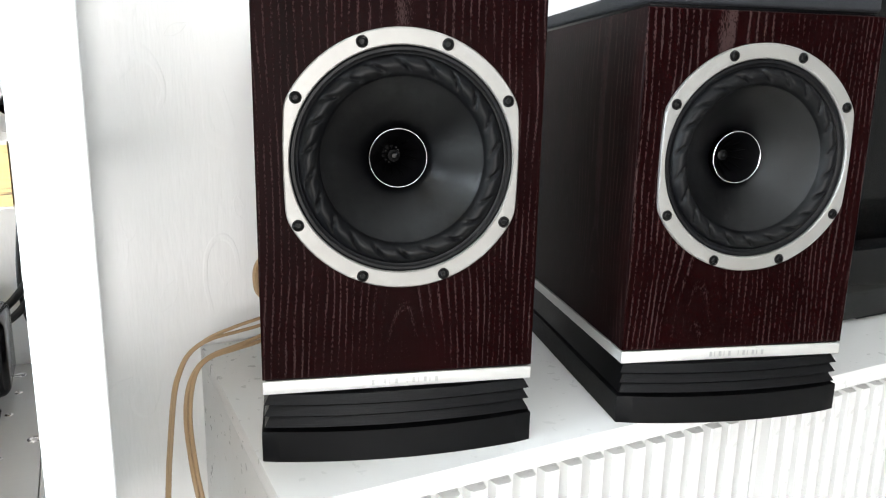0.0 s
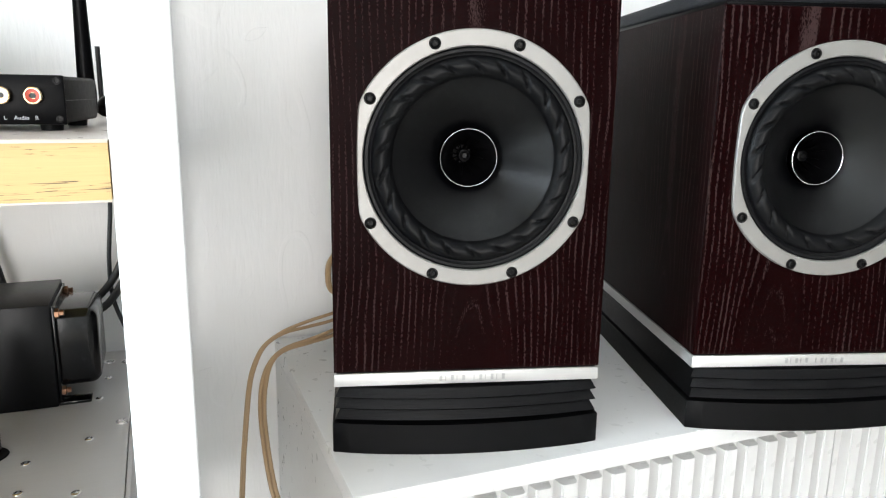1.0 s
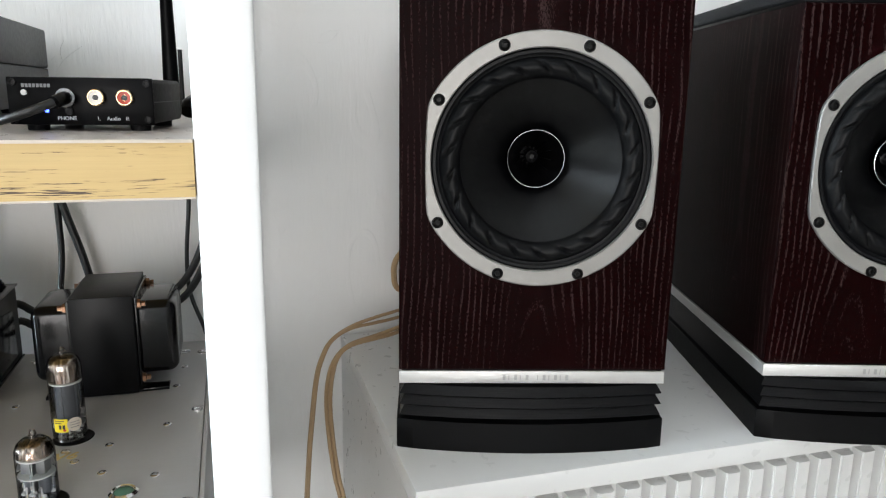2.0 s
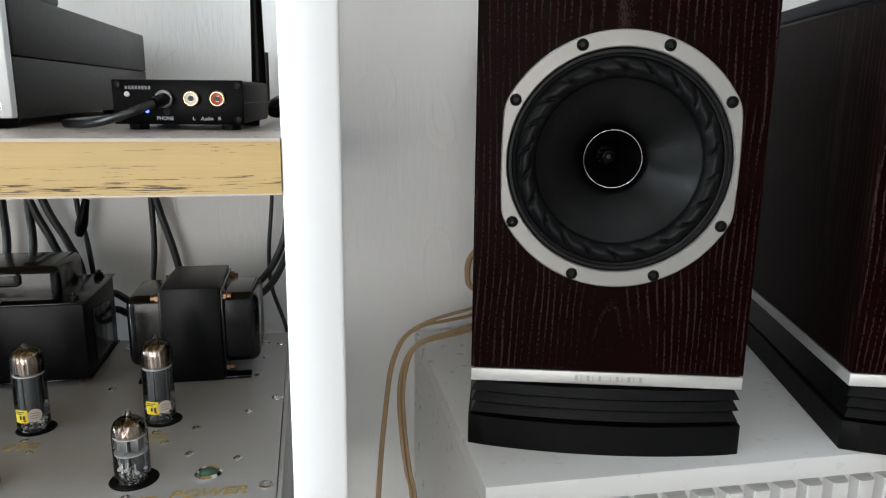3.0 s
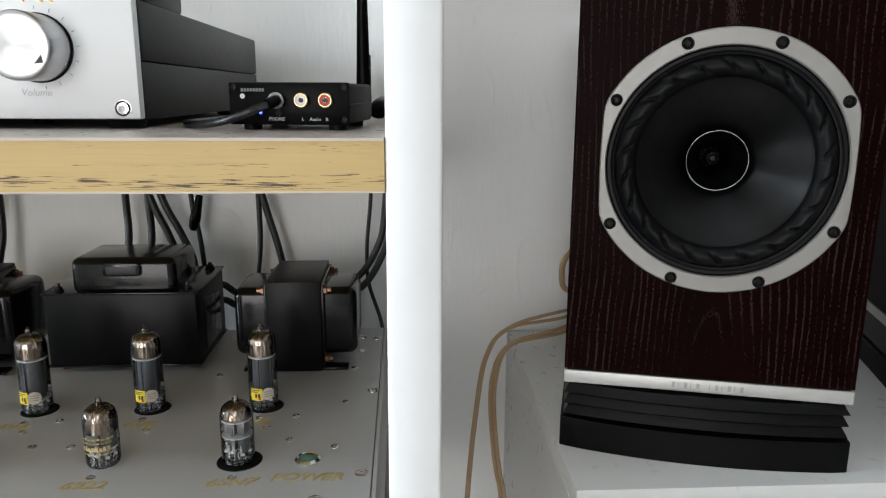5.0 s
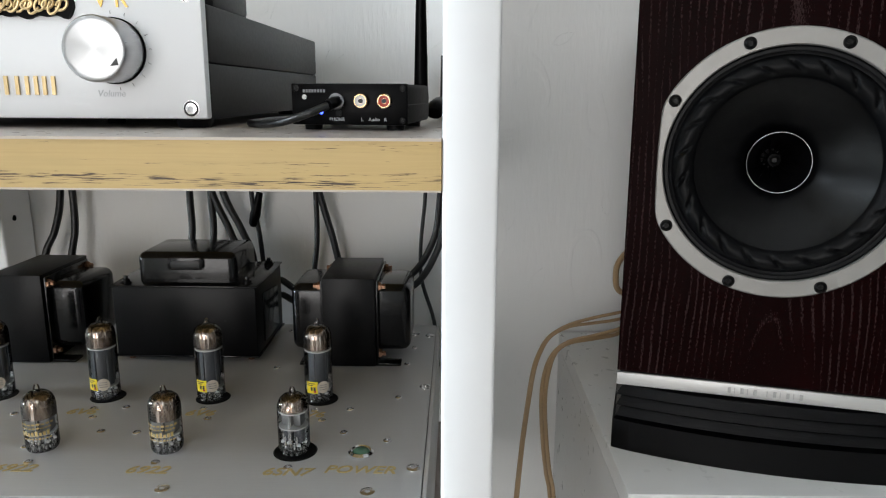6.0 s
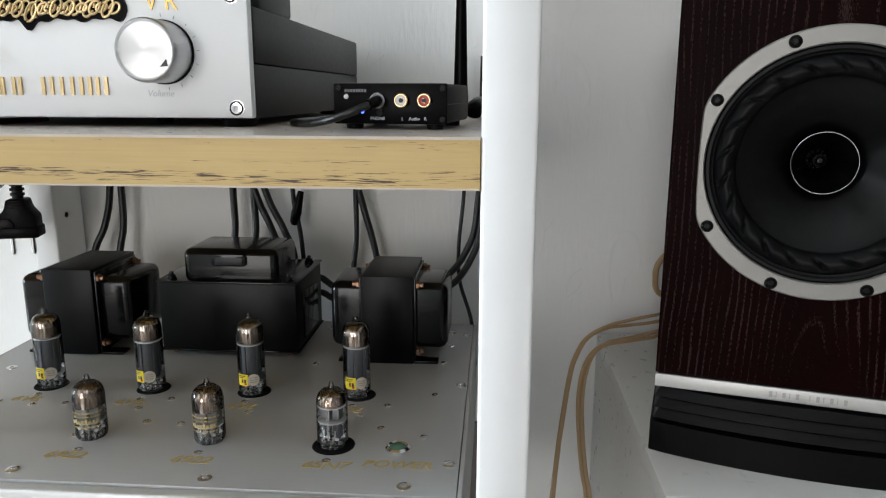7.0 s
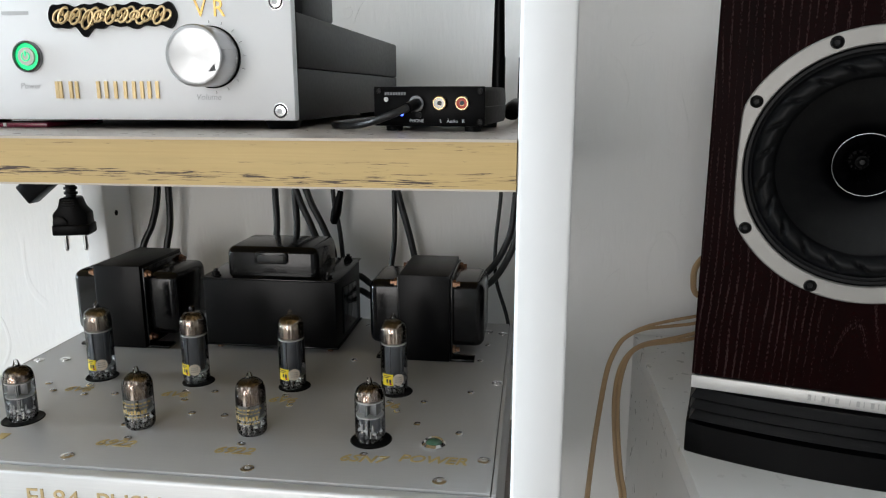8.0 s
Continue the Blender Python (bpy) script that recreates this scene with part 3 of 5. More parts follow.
    horn = part("horn", lathe([(0.0207, -0.0260), (0.0190, -0.0290), (0.0150, -0.038), (0.0105, -0.050), (0.0070, -0.063), (0.0, -0.064)], 64, "y", (0, 0, ZC)), HORN, drv, "black horn throat")
    part("chrome_ring", lathe([(0.0211 + 0.0003 * math.cos(k * math.pi / 4), -0.0256 + 0.0003 * math.sin(k * math.pi / 4)) for k in range(8)], 72, "y", (0, 0, ZC), closed=True), CHROME, horn, "thin chrome ring")
    bm = lathe([(0.0, -0.0455), (0.0018, -0.0456), (0.0022, -0.0462), (0.0044, -0.0470), (0.0050, -0.050), (0.0052, -0.063)], 32, "y", (0, 0, ZC))
    part("phase_plug", bm, HORN, horn)
    vane = None
    for k in range(12):
        m2 = Matrix.Translation((0, 0, ZC)) @ Matrix.Rotation(2 * math.pi * (k + 0.3) / 12, 4, "Y")
        if vane is None:
            b = prism([(0.0050, 0.0625), (0.0050, 0.0510), (0.0164, 0.0355), (0.0106, 0.050)], -0.00025, 0.00025)
            bmesh.ops.transform(b, matrix=Matrix(((1, 0, 0, 0), (0, 0, 1, 0), (0, 1, 0, 0), (0, 0, 0, 1))), verts=b.verts)
            vane = part("vane", b, HORN, horn)
            vane.matrix_basis = m2
        else:
            share("vane", vane, horn, m2)
    first = None
    for x, z in ((-0.029, 0.0788), (0.029, 0.0788), (0.0727, 0.0420), (0.0727, -0.0432), (0.029, -0.0800), (-0.029, -0.0800), (-0.0727, -0.0432), (-0.0727, 0.0420)):
        m2 = Matrix.Translation((x, -0.0031, ZC + z))
        if first is None:
            b = lathe([(0.0042, 0.0), (0.0041, 0.0004), (0.0036, 0.0005), (0.0034, 0.0003), (0.0033, 0.0010), (0.0027, 0.0017), (0.0018, 0.0019), (0.0015, 0.0007), (0.0, 0.0006)], 24, "y")
            first = part("screw", b, SCREW_BLACK, drv, "black hexagon socket screw")
            first.matrix_basis = m2
        else:
            share("screw", first, drv, m2)
    part("terminal_plate", box(-0.04, 0.04, D - 0.001, D + 0.003, 0.08, 0.14, 0.001), BLACK_PLASTIC, sp)
    return sp


speaker_a = loudspeaker(pose(0.0, 0.0, TOP, rz=-14.8))
copy_thing(speaker_a, pose(0.2770, -0.0602, TOP, rz=-16.9))

gr = thing("speaker_grille", pose(0.2770, -0.0602, TOP + 0.3298, rz=-16.9) @ pose(0, 0.0, 0.0), "black cloth loudspeaker grille lying on top of the speaker", "grille")
bm = box(-0.098, 0.098, 0.004, 0.262, 0.0035, 0.0165, 0.003, 3)
part("cloth_panel", bm, CLOTH, gr)
part("frame", box(-0.0955, 0.0955, 0.0075, 0.2585, 0.0008, 0.004, 0.0005), BLACK_PLASTIC, gr)
for x, y in ((-0.085, 0.02), (0.055, 0.012), (-0.085, 0.245), (0.085, 0.245)):
    part("peg", lathe([(0.0, 0.0), (0.0022, 0.0), (0.0022, 0.0012)], 12, "z", (x, y, 0)), BLACK_PLASTIC, gr)

# ---- screen and sound bar ----
sbar = thing("sound_bar", pose(1.05, 0.063, TOP), "glossy black sound bar standing on the sideboard", "sound bar")
part("body", box(-0.53, 0.53, 0, 0.045, 0.004, 0.091, 0.003), PIANO, sbar)
part("foot", box(-0.40, -0.34, 0.008, 0.04, 0, 0.0045), RUBBER, sbar)
part("foot", box(0.34, 0.40, 0.008, 0.04, 0, 0.0045), RUBBER, sbar)
tv = thing("television", pose(1.10, 0.16, TOP), "large black flat television on the sideboard", "television")
part("housing", box(-0.60, 0.60, 0.004, 0.045, 0.05, 0.74, 0.004), BLACK_PLASTIC, tv)
part("screen", box(-0.59, 0.59, 0.0, 0.005, 0.062, 0.73, 0.0008), SCREEN, tv)
for x in (-0.35, 0.35):
    part("stand_foot", box(x - 0.015, x + 0.015, -0.03, 0.10, 0, 0.012, 0.003), BLACK_PLASTIC, tv)
    part("stand_neck", box(x - 0.012, x + 0.012, 0.012, 0.035, 0.010, 0.06, 0.002), BLACK_PLASTIC, tv)

# ---- white steel rack with boards ----
SH = 0.8432  # upper board's surface
rack = thing("shelf_rack", pose(0, 0, 0), "white steel rack with pale streaked wooden boards", "shelf")
PX0, PX1 = -0.718, -0.1985
PL0 = -1.20  # far end of the rack, unseen; length added to shade the left wall
for x, y0, y1 in ((PX1 - 0.0262, -0.140, -0.100), (PX1 - 0.0262, 0.248, 0.302), (PX0, 0.248, 0.302), (PL0, -0.140, -0.100), (PL0, 0.248, 0.302)):
    post = part("post", box(x, x + 0.027, y0, y1, 0.0, 1.75, 0.0022, 3), WHITE_STEEL, rack, "white powder-coated steel post")
    for z in (0.455, 0.73, 1.2):
        xs = x + 0.0271 if x < -0.5 else x - 0.0001
        # black disc on the face stands for the dark inside the hole
        part("hole", lathe([(0.0, 0.0), (0.0026, 0.0), (0.0026, 0.0006), (0.0031, 0.0006), (0.0031, 0.0)], 14, "x", (xs, (y0 + y1) / 2 - 0.006, z)), BLACK_SATIN, post)
for top in (SH, 0.512, 1.22, 0.16):
    bx0, bx1 = PL0 + 0.028, PX1 - 0.0266
    bd = part("board", box(bx0, bx1, -0.1395, 0.246, top - 0.0250, top - 0.0009), BOARD, rack, "pale yellow wooden board with dark streaks")
    part("board_surface", box(bx0, bx1, -0.1388, 0.246, top - 0.0009, top), BOARD_TOP, bd, "grey-beige laminate surface")
    part("lip", box(bx0, bx1, -0.1402, -0.1388, top - 0.0014, top - 0.0001), BOARD_EDGE, bd)
    part("lip", box(bx0, bx1, -0.1400, -0.1388, top - 0.0256, top - 0.0247), BOARD_EDGE, bd)
    for y0, y1 in ((-0.100, 0.248),):
        for x in (PL0 + 0.006, PX1 - 0.021):
            part("cross_bar", box(x, x + 0.015, y0, y1, top - 0.055, top - 0.027, 0.002), WHITE_STEEL, rack)

# ---- preamplifier on the upper board ----
KP = 0.964


def px(x):
    return -0.217 + (x + 0.217) * KP


def pz(z):
    return 0.866 + (z - 0.866) * KP


PY = -0.065
pre = thing("preamplifier", pose(0, 0, 0), "silver-fronted preamplifier in a dark grey case on the wooden board", "amplifier")
PR, PL = px(-0.366), px(-0.366) - 0.245
fp = part("front_panel", box(PL, PR, PY, PY + 0.008, pz(0.848), pz(0.9275), 0.0012, 2), PANEL, pre, "bead-blasted silver front panel")
case_r = PR + 0.0012
part("lower_case", box(PL + 0.002, case_r - 0.001, PY + 0.008, 0.262, pz(0.8475), 0.8798, 0.0008), CASE_GREY, pre, "dark grey steel case")
part("lid", box(PL + 0.002, case_r - 0.0006, PY + 0.0082, 0.262, 0.8801, 0.9130, 0.002), CASE_GREY, pre, "dark grey steel lid")
part("top_cover", box(PR - 0.045, PR - 0.004, -0.03, 0.042, 0.9130, 0.965, 0.003), CASE_GREY, pre, "dark grey cover on the lid")
for x in (PL + 0.03, PR - 0.014):
    for y in (PY + 0.018, 0.2):
        part("foot", lathe([(0.0, 0.0), (0.0095, 0.0), (0.0115, pz(0.8475) - SH)], 24, "z", (x, y, SH)), RUBBER, pre, "black rubber foot")
part("foot", lathe([(0.0, 0.0), (0.0052, 0.0), (0.0062, pz(0.8475) - SH)], 20, "z", (-0.444, 0.0, SH)), RUBBER, pre, "black rubber foot")
for x, z in ((px(-0.3755), pz(0.8540)), (px(-0.3755), pz(0.9195)), (PL + 0.009, pz(0.8540)), (PL + 0.009, pz(0.9195))):
    sc = part("panel_screw", lathe([(0.0048, 0.0), (0.0048, 0.0006), (0.0042, 0.0007), (0.0040, 0.0002), (0.0034, 0.0002), (0.0032, 0.0012), (0.0017, 0.0014), (0.0015, -0.0008), (0.0, -0.0008)], 24, "y", (x, PY + 0.0002, z)), SCREW_STEEL, fp, "bright socket head screw")
    # flat black ring paints the shade in the groove round the screw
    part("recess", lathe([(0.0040, 0.0004), (0.0034, 0.0004)], 24, "y", (x, PY + 0.0002, z)), SCREW_BLACK, fp)
KX, KZ = px(-0.4195) + 0.0008, pz(0.8885) - 0.0015
knob = part("volume_knob", lathe([(0.0175, 0.0), (0.0175, 0.0218), (0.0168, 0.0228)], 72, "y", (KX, PY - 0.0012, KZ)), KNOB_SIDE, pre, "turned aluminium volume knob")
part("knob_face", lathe([(0.0168, 0.0), (0.0160, 0.0003)] + [(0.0160 - 0.00159 * k, 0.0003 + 0.00002 * (k % 2)) for k in range(1, 10)] + [(0.0, 0.0003)], 96, "y", (0, 0, 0)), KNOB_FACE, knob).matrix_basis = pose(KX, PY - 0.0240, KZ)
part("knob_skirt", lathe([(0.0183, 0.0), (0.0183, 0.0013), (0.0170, 0.0013)], 48, "y", (KX, PY, KZ)), BLACK_SATIN, knob)
part("pointer", prism([(-0.0026, -0.0018), (0.0020, -0.0014), (0.0012, 0.0024)], 0, 0.0004), INK, knob, "dark triangular pointer").matrix_basis = pose(KX + 0.0110, PY - 0.0246, KZ - 0.0072)
for k in range(9):
    a = radians(-130 + k * 22 + 90 - 45)
    part("tick", box(-0.0009, 0.0009, 0, 0.0002, -0.0001, 0.0001), INK, fp).matrix_basis = Matrix.Translation((KX + 0.0208 * math.cos(a), PY - 0.0003, KZ + 0.0208 * math.sin(a))) @ Matrix.Rotation(-a, 4, "Y")
BX, BZ = px(-0.543), pz(0.8880)
btn = part("power_button", lathe([(0.0096, 0.0), (0.0096, 0.0022), (0.0086, 0.0032), (0.0080, 0.0024), (0.0080, 0.0006)], 40, "y", (BX, PY, BZ)), DARK_STEEL, pre, "steel rim of the lit power button")
part("lit_ring", lathe([(0.0080, 0.0010), (0.0056, 0.0012)], 40, "y", (BX, PY, BZ)), GREEN_GLOW, btn, "green lit ring")
part("button_cap", lathe([(0.0056, 0.0010), (0.0054, 0.0026), (0.0, 0.0029)], 32, "y", (BX, PY, BZ)), MICA, btn, "pale metal button cap")
part("lit_symbol", hose([(BX + 0.0026 * math.sin(a), PY - 0.0030, BZ + 0.0026 * math.cos(a)) for a in [0.6 + k * 5.08 / 12 for k in range(13)]], 0.00035, 6, steps=2), GREEN_GLOW, btn, "green lit power symbol")
part("lit_symbol", box(BX - 0.0004, BX + 0.0004, PY - 0.0033, PY - 0.0029, BZ + 0.0004, BZ + 0.0034), GREEN_GLOW, btn)


def on_panel(x, z, out=0.0002):
    return Matrix.Translation((px(x), PY - out, pz(z))) @ FACE


# the owner's words in gold stand as plain bars
bars([(c + d, 0.0021) for c, g in ((-0.0325, 0.0012), (-0.0225, 0.0020), (-0.0035, 0.0026), (0.0085, 0.0032), (0.0200, 0.0026), (0.0300, 0.0026)) for d in (-g, g)], 0.0104, on_panel(-0.490, 0.867), PALE_GOLD, fp, label="gold raised letters shown as plain bars", depth=0.0010)
lettering("V R", 0.0142, on_panel(-0.4180, 0.9158), GOLD, fp, 0.0006, label="gold raised letters VR", wide=0.92)
lettering("Volume", 0.0052, on_panel(-0.4225, 0.8625), PALE_PRINT, fp, 0.0001, slant=0.2, label="faint grey word Volume")
lettering("Power", 0.0052, on_panel(-0.544, 0.8695), PALE_PRINT, fp, 0.0001, slant=0.2, label="faint grey word Power")
bars([(-0.012, 0.010), (0.006, 0.018)], 0.0022, on_panel(-0.555, 0.9150), PALE_PRINT, fp, label="faint grey script shown as bars", depth=0.0001)
# black plaque with a gold script emblem, drawn as loops
PLX, PLZ = px(-0.5205), pz(0.9125)


def plaque_edge(u, side):
    """Wavy outline of the plaque along its length u, with one dip below."""
    z = 0.0066 + 0.0007 * math.sin(u * 21) + 0.0006 * math.sin(u * 47 + 1)
    if side < 0:
        z += 0.0056 * math.exp(-((u - 0.275) / 0.052) ** 2)
    end = min(1.0, min(u, 1 - u) / 0.06)
    return side * z * math.sqrt(max(0.05, 1 - (1 - end) ** 2))


us = [k / 56 for k in range(57)]
outline = [(PLX - 0.004 + 0.0825 * u, PLZ + plaque_edge(u, -1)) for u in us] + [(PLX - 0.004 + 0.0825 * u, PLZ + plaque_edge(u, 1)) for u in us[::-1]]
plaque = part("plaque", prism(outline, PY - 0.0022, PY + 0.0002), BLACK_PLASTIC, pre, "black plaque with gold emblem loops")
# a chain of slanted, overlapping gold loops
for i in range(19):
    tall = 0.0072 + 0.0026 * math.sin(i * 2.3) + (0.0056 if i == 5 else 0.0)
    mid = PLZ + 0.0004 * math.sin(i * 1.7) - (0.0026 if i == 5 else 0.0)
    loop = []
    for k in range(11):
        a = i * 0.9 + k * 0.60
        z = tall / 2 * math.sin(a)
        loop.append((PLX + 0.0030 + i * 0.00385 + 0.0030 * math.cos(a) + 0.42 * z, PY - 0.0027 - 0.0006 * (i % 2), mid + z))
    part("emblem", hose(loop, 0.0008, 6, steps=3), PALE_GOLD, plaque, "gold loop of the emblem")
pk = thing("packet", pose(px(-0.567), -0.03, SH), "flat maroon plastic packet tucked under the preamplifier", "packet")
part("pouch", box(-0.028, 0.028, -0.032, 0.03, 0.0003, 0.0034, 0.001), MAROON, pk)
part("label_strip", box(-0.002, 0.0, -0.0326, -0.0319, 0.0008, 0.003), MICA, pk)

# ---- wireless receiver box ----
rc = thing("audio_receiver", pose(-0.2780, -0.0745, SH, rz=-7.0), "small black receiver box with audio sockets and an aerial", "receiver")
hw = 0.0328
part("case", box(-hw, hw, 0.002, 0.075, 0.0034, 0.0254, 0.0022, 3), BLACK_SATIN, rc, "satin black aluminium case")
part("seam", box(hw - 0.0003, hw + 0.0002, 0.003, 0.073, 0.0140, 0.0144), INK, rc)
fc = part("face_plate", box(-hw - 0.0004, hw + 0.0004, 0.0, 0.0021, 0.0030, 0.0257, 0.0008), BLACK_PLASTIC, rc, "black face plate")
for x in (-hw + 0.009, hw - 0.0085):
    for y in (0.010, 0.063):
        part("foot", lathe([(0.0, -0.0032), (0.0048, -0.0032), (0.0052, 0.0004)], 20, "z", (x, y, 0.0032)), RUBBER, rc)
for x in (-hw + 0.0025, hw - 0.0025):
    for z in (0.0056, 0.0231):
        part("face_screw", lathe([(0.0017, 0.0), (0.0016, 0.0007), (0.0008, 0.0008), (0.0007, 0.0002), (0.0, 0.0002)], 14, "y", (x, 0, z)), SCREW_BLACK, fc)
for x, mat, lab in ((0.0075, JACK_WHITE, "white audio socket"), (0.0207, JACK_RED, "red audio socket")):
    jk = part("socket", lathe([(0.0040, 0.0), (0.0040, 0.0040), (0.0035, 0.0046), (0.0032, 0.0046), (0.0030, 0.0030), (0.0, 0.0030)], 28, "y", (x, 0, 0.0163)), BRASS, rc, lab)
    part("insulator", lathe([(0.0031, 0.0038), (0.0015, 0.0040), (0.0013, 0.0010), (0.0, 0.0010)], 24, "y", (x, 0, 0.0163)), mat, jk)
    # ink-black disc near the mouth paints the shade down the bore
    part("bore", lathe([(0.0013, 0.0036), (0.0, 0.0036)], 16, "y", (x, 0, 0.0163)), INK, jk)
part("jack", lathe([(0.0045, 0.0), (0.0045, 0.0030), (0.0030, 0.0036), (0.0, 0.0036)], 24, "y", (-0.0065, 0, 0.0160)), DARK_STEEL, rc, "dark steel headphone socket")
part("switch", lathe([(0.0018, 0.0), (0.0018, 0.001), (0.0, 0.001)], 16, "y", (-0.0058, 0, 0.0096)), RUBBER, fc)
part("microphone_hole", lathe([(0.0014, 0.0), (0.0013, 0.0007), (0.0, 0.0009)], 16, "y", (-0.0255, 0, 0.0183)), MICA, fc, "small pale button")
part("led", lathe([(0.0010, 0.0), (0.0008, 0.0006), (0.0, 0.0008)], 14, "y", (-0.0160, 0, 0.0098)), BLUE_GLOW, fc, "lit blue indicator")
lettering("PHONE", 0.0026, Matrix.Translation((-0.0070, -0.0002, 0.0061)) @ FACE, PALE_PRINT, fc, 0.0001, label="small white word PHONE")
lettering("L", 0.0026, Matrix.Translation((0.0075, -0.0002, 0.0061)) @ FACE, PALE_PRINT, fc, 0.0001, label="small white letter L")
lettering("Audio", 0.0026, Matrix.Translation((0.0143, -0.0002, 0.0061)) @ FACE, PALE_PRINT, fc, 0.0001, label="small white word Audio")
lettering("R", 0.0026, Matrix.Translation((0.0207, -0.0002, 0.0061)) @ FACE, PALE_PRINT, fc, 0.0001, label="small white letter R")
bars([(-0.0052 + 0.00165 * k, 0.0012) for k in range(8)], 0.0017, Matrix.Translation((-0.0205, -0.0002, 0.0216)) @ FACE, GREY_PRINT, fc, label="small grey model mark shown as bars", depth=0.0001)
an = part("aerial", lathe([(0.0, 0.0), (0.0050, 0.0), (0.0052, 0.012), (0.0046, 0.02), (0.0030, 0.09), (0.0030, 0.168), (0.0, 0.17)], 20, "z"), BLACK_PLASTIC, rc, "black rod aerial")
an.matrix_basis = pose(0.0258, 0.086, 0.006)
part("aerial_nut", lathe([(0.003, 0.0), (0.003, 0.010)], 14, "y", (0.0258, 0.084, 0.012)), BRASS, rc)
jp = thing("headphone_cable", pose(0, 0, 0), "black braided cable plugged into the receiver", "cable")
e = rc.matrix_basis @ Vector((-0.0065, 0, 0.0160))
part("plug", hose([e + Vector((0, -0.0030, 0)), e + Vector((-0.0005, -0.010, -0.0006)), e + Vector((-0.0030, -0.016, -0.0022))], 0.0031, 14), BLACK_PLASTIC, jp, "black plug")
part("cord", hose([e + Vector((-0.0028, -0.0155, -0.0020)), e + Vector((-0.012, -0.020, -0.0060)), e + Vector((-0.024, -0.016, -0.0100)), e + Vector((-0.036, -0.004, -0.0125)), (-0.334, -0.055, SH + 0.0024), (-0.345, -0.030, SH + 0.0022), (-0.338, 0.05, SH + 0.0022), (-0.32, 0.15, SH + 0.0022)], 0.0021, 10), CABLE_BLACK, jp)
dc = thing("adapter_plug", pose(-0.2345, 0.045, SH), "black cable plug lying on the board behind the receiver", "cable")
part("plug", hose([(0, 0, 0.006), (0.001, 0.004, 0.010), (0.004, 0.02, 0.012)], 0.006, 12), BLACK_PLASTIC, dc)
part("cord", hose([(0.004, 0.02, 0.012), (0.003, 0.09, 0.006), (0.0, 0.17, 0.0028), (-0.002, 0.205, 0.0026), (-0.003, 0.218, -0.02), (-0.003, 0.222, -0.06)], 0.0022, 8), CABLE_BLACK, dc)

# ---- valve amplifier on the middle board ----
AX0, AX1, AY0, AY1, AZ = -0.667, -0.234, -0.101, 0.229, 0.628
amp = thing("valve_amplifier", pose(0, 0, 0), "grey metal valve amplifier with black transformers on the lower board", "amplifier")
plate = part("top_plate", box(AX0 + 0.0035, AX1 - 0.0035, AY0 + 0.002, AY1, AZ - 0.0035, AZ, 0.0004), PLATE, amp, "brushed grey top plate")
for x0, x1 in ((AX0, AX0 + 0.003), (AX1 - 0.003, AX1)):
    part("side_panel", box(x0, x1, AY0 + 0.002, AY1, 0.528, AZ - 0.0004, 0.0005), PLATE, amp)
part("chassis", box(AX0 + 0.0032, AX1 - 0.0032, AY0 + 0.004, AY1 - 0.001, 0.528, AZ - 0.0037), CASE_GREY, amp)
af = part("front_panel", box(AX0, AX1, AY0 - 0.008, AY0 + 0.0018, 0.526, AZ - 0.0012, 0.0022, 3), FRONT_ALU, amp, "brushed aluminium front panel")
# paler gold puts the glare over these letters into their colour
lettering("EL84  PUSH  PULL", 0.0165, Matrix.Translation((-0.4640, AY0 - 0.0081, 0.6095)) @ FACE, PALE_GOLD, af, 0.0005, label="gold engraved words EL84 PUSH PULL", wide=1.16)
for x in (AX0 + 0.04, AX1 - 0.04):
    for y in (AY0 + 0.04, AY1 - 0.04):
        part("foot", lathe([(0.0, 0.512), (0.016, 0.512), (0.018, 0.529)], 24, "z", (x, y, 0)), RUBBER, amp)


def flat(x, y, turn=0.0):
    return Matrix.Translation((x, y, AZ + 0.0001)) @ Matrix.Rotation(radians(turn), 4, "Z")


for text, x in (("6V6", -0.582), ("6V6", -0.4985), ("6V6", -0.4090), ("6V6", -0.3265)):
    lettering(text, 0.0125, flat(x, 0.0155), GOLD_PRINT, plate, 0.0003, slant=0.25, label="gold italic marking 6V6", wide=1.1, bold=0.0002)
for text, x in (("6922", -0.4995), ("6922", -0.4135), ("6SN7", -0.3245)):
    lettering(text, 0.0125, flat(x, -0.0675), GOLD_PRINT, plate, 0.0003, slant=0.25, label="gold italic marking " + text, wide=1.1, bold=0.0002)
lettering("POWER", 0.0125, flat(-0.278, -0.0635), GOLD_PRINT, plate, 0.0003, slant=0.25, label="gold italic word POWER", wide=1.05, bold=0.0002)
bars([(-0.006, 0.007), (0.004, 0.007)], 0.008, flat(-0.588, -0.0675), GOLD_PRINT, plate, label="gold marking shown as plain bars", depth=0.0003)
gem = part("power_lamp", lathe([(0.0085, 0.0), (0.0085, 0.0012), (0.0068, 0.0026), (0.0058, 0.0018)], 32, "z", (-0.280, -0.0415, AZ)), SCREW_STEEL, amp, "steel bezel of the green lamp")
part("lens", lathe([(0.0058, 0.0016), (0.0040, 0.0032), (0.0, 0.0038)], 12, "z", (-0.280, -0.0415, AZ)), GREEN_GEM, gem, "green glass lens")
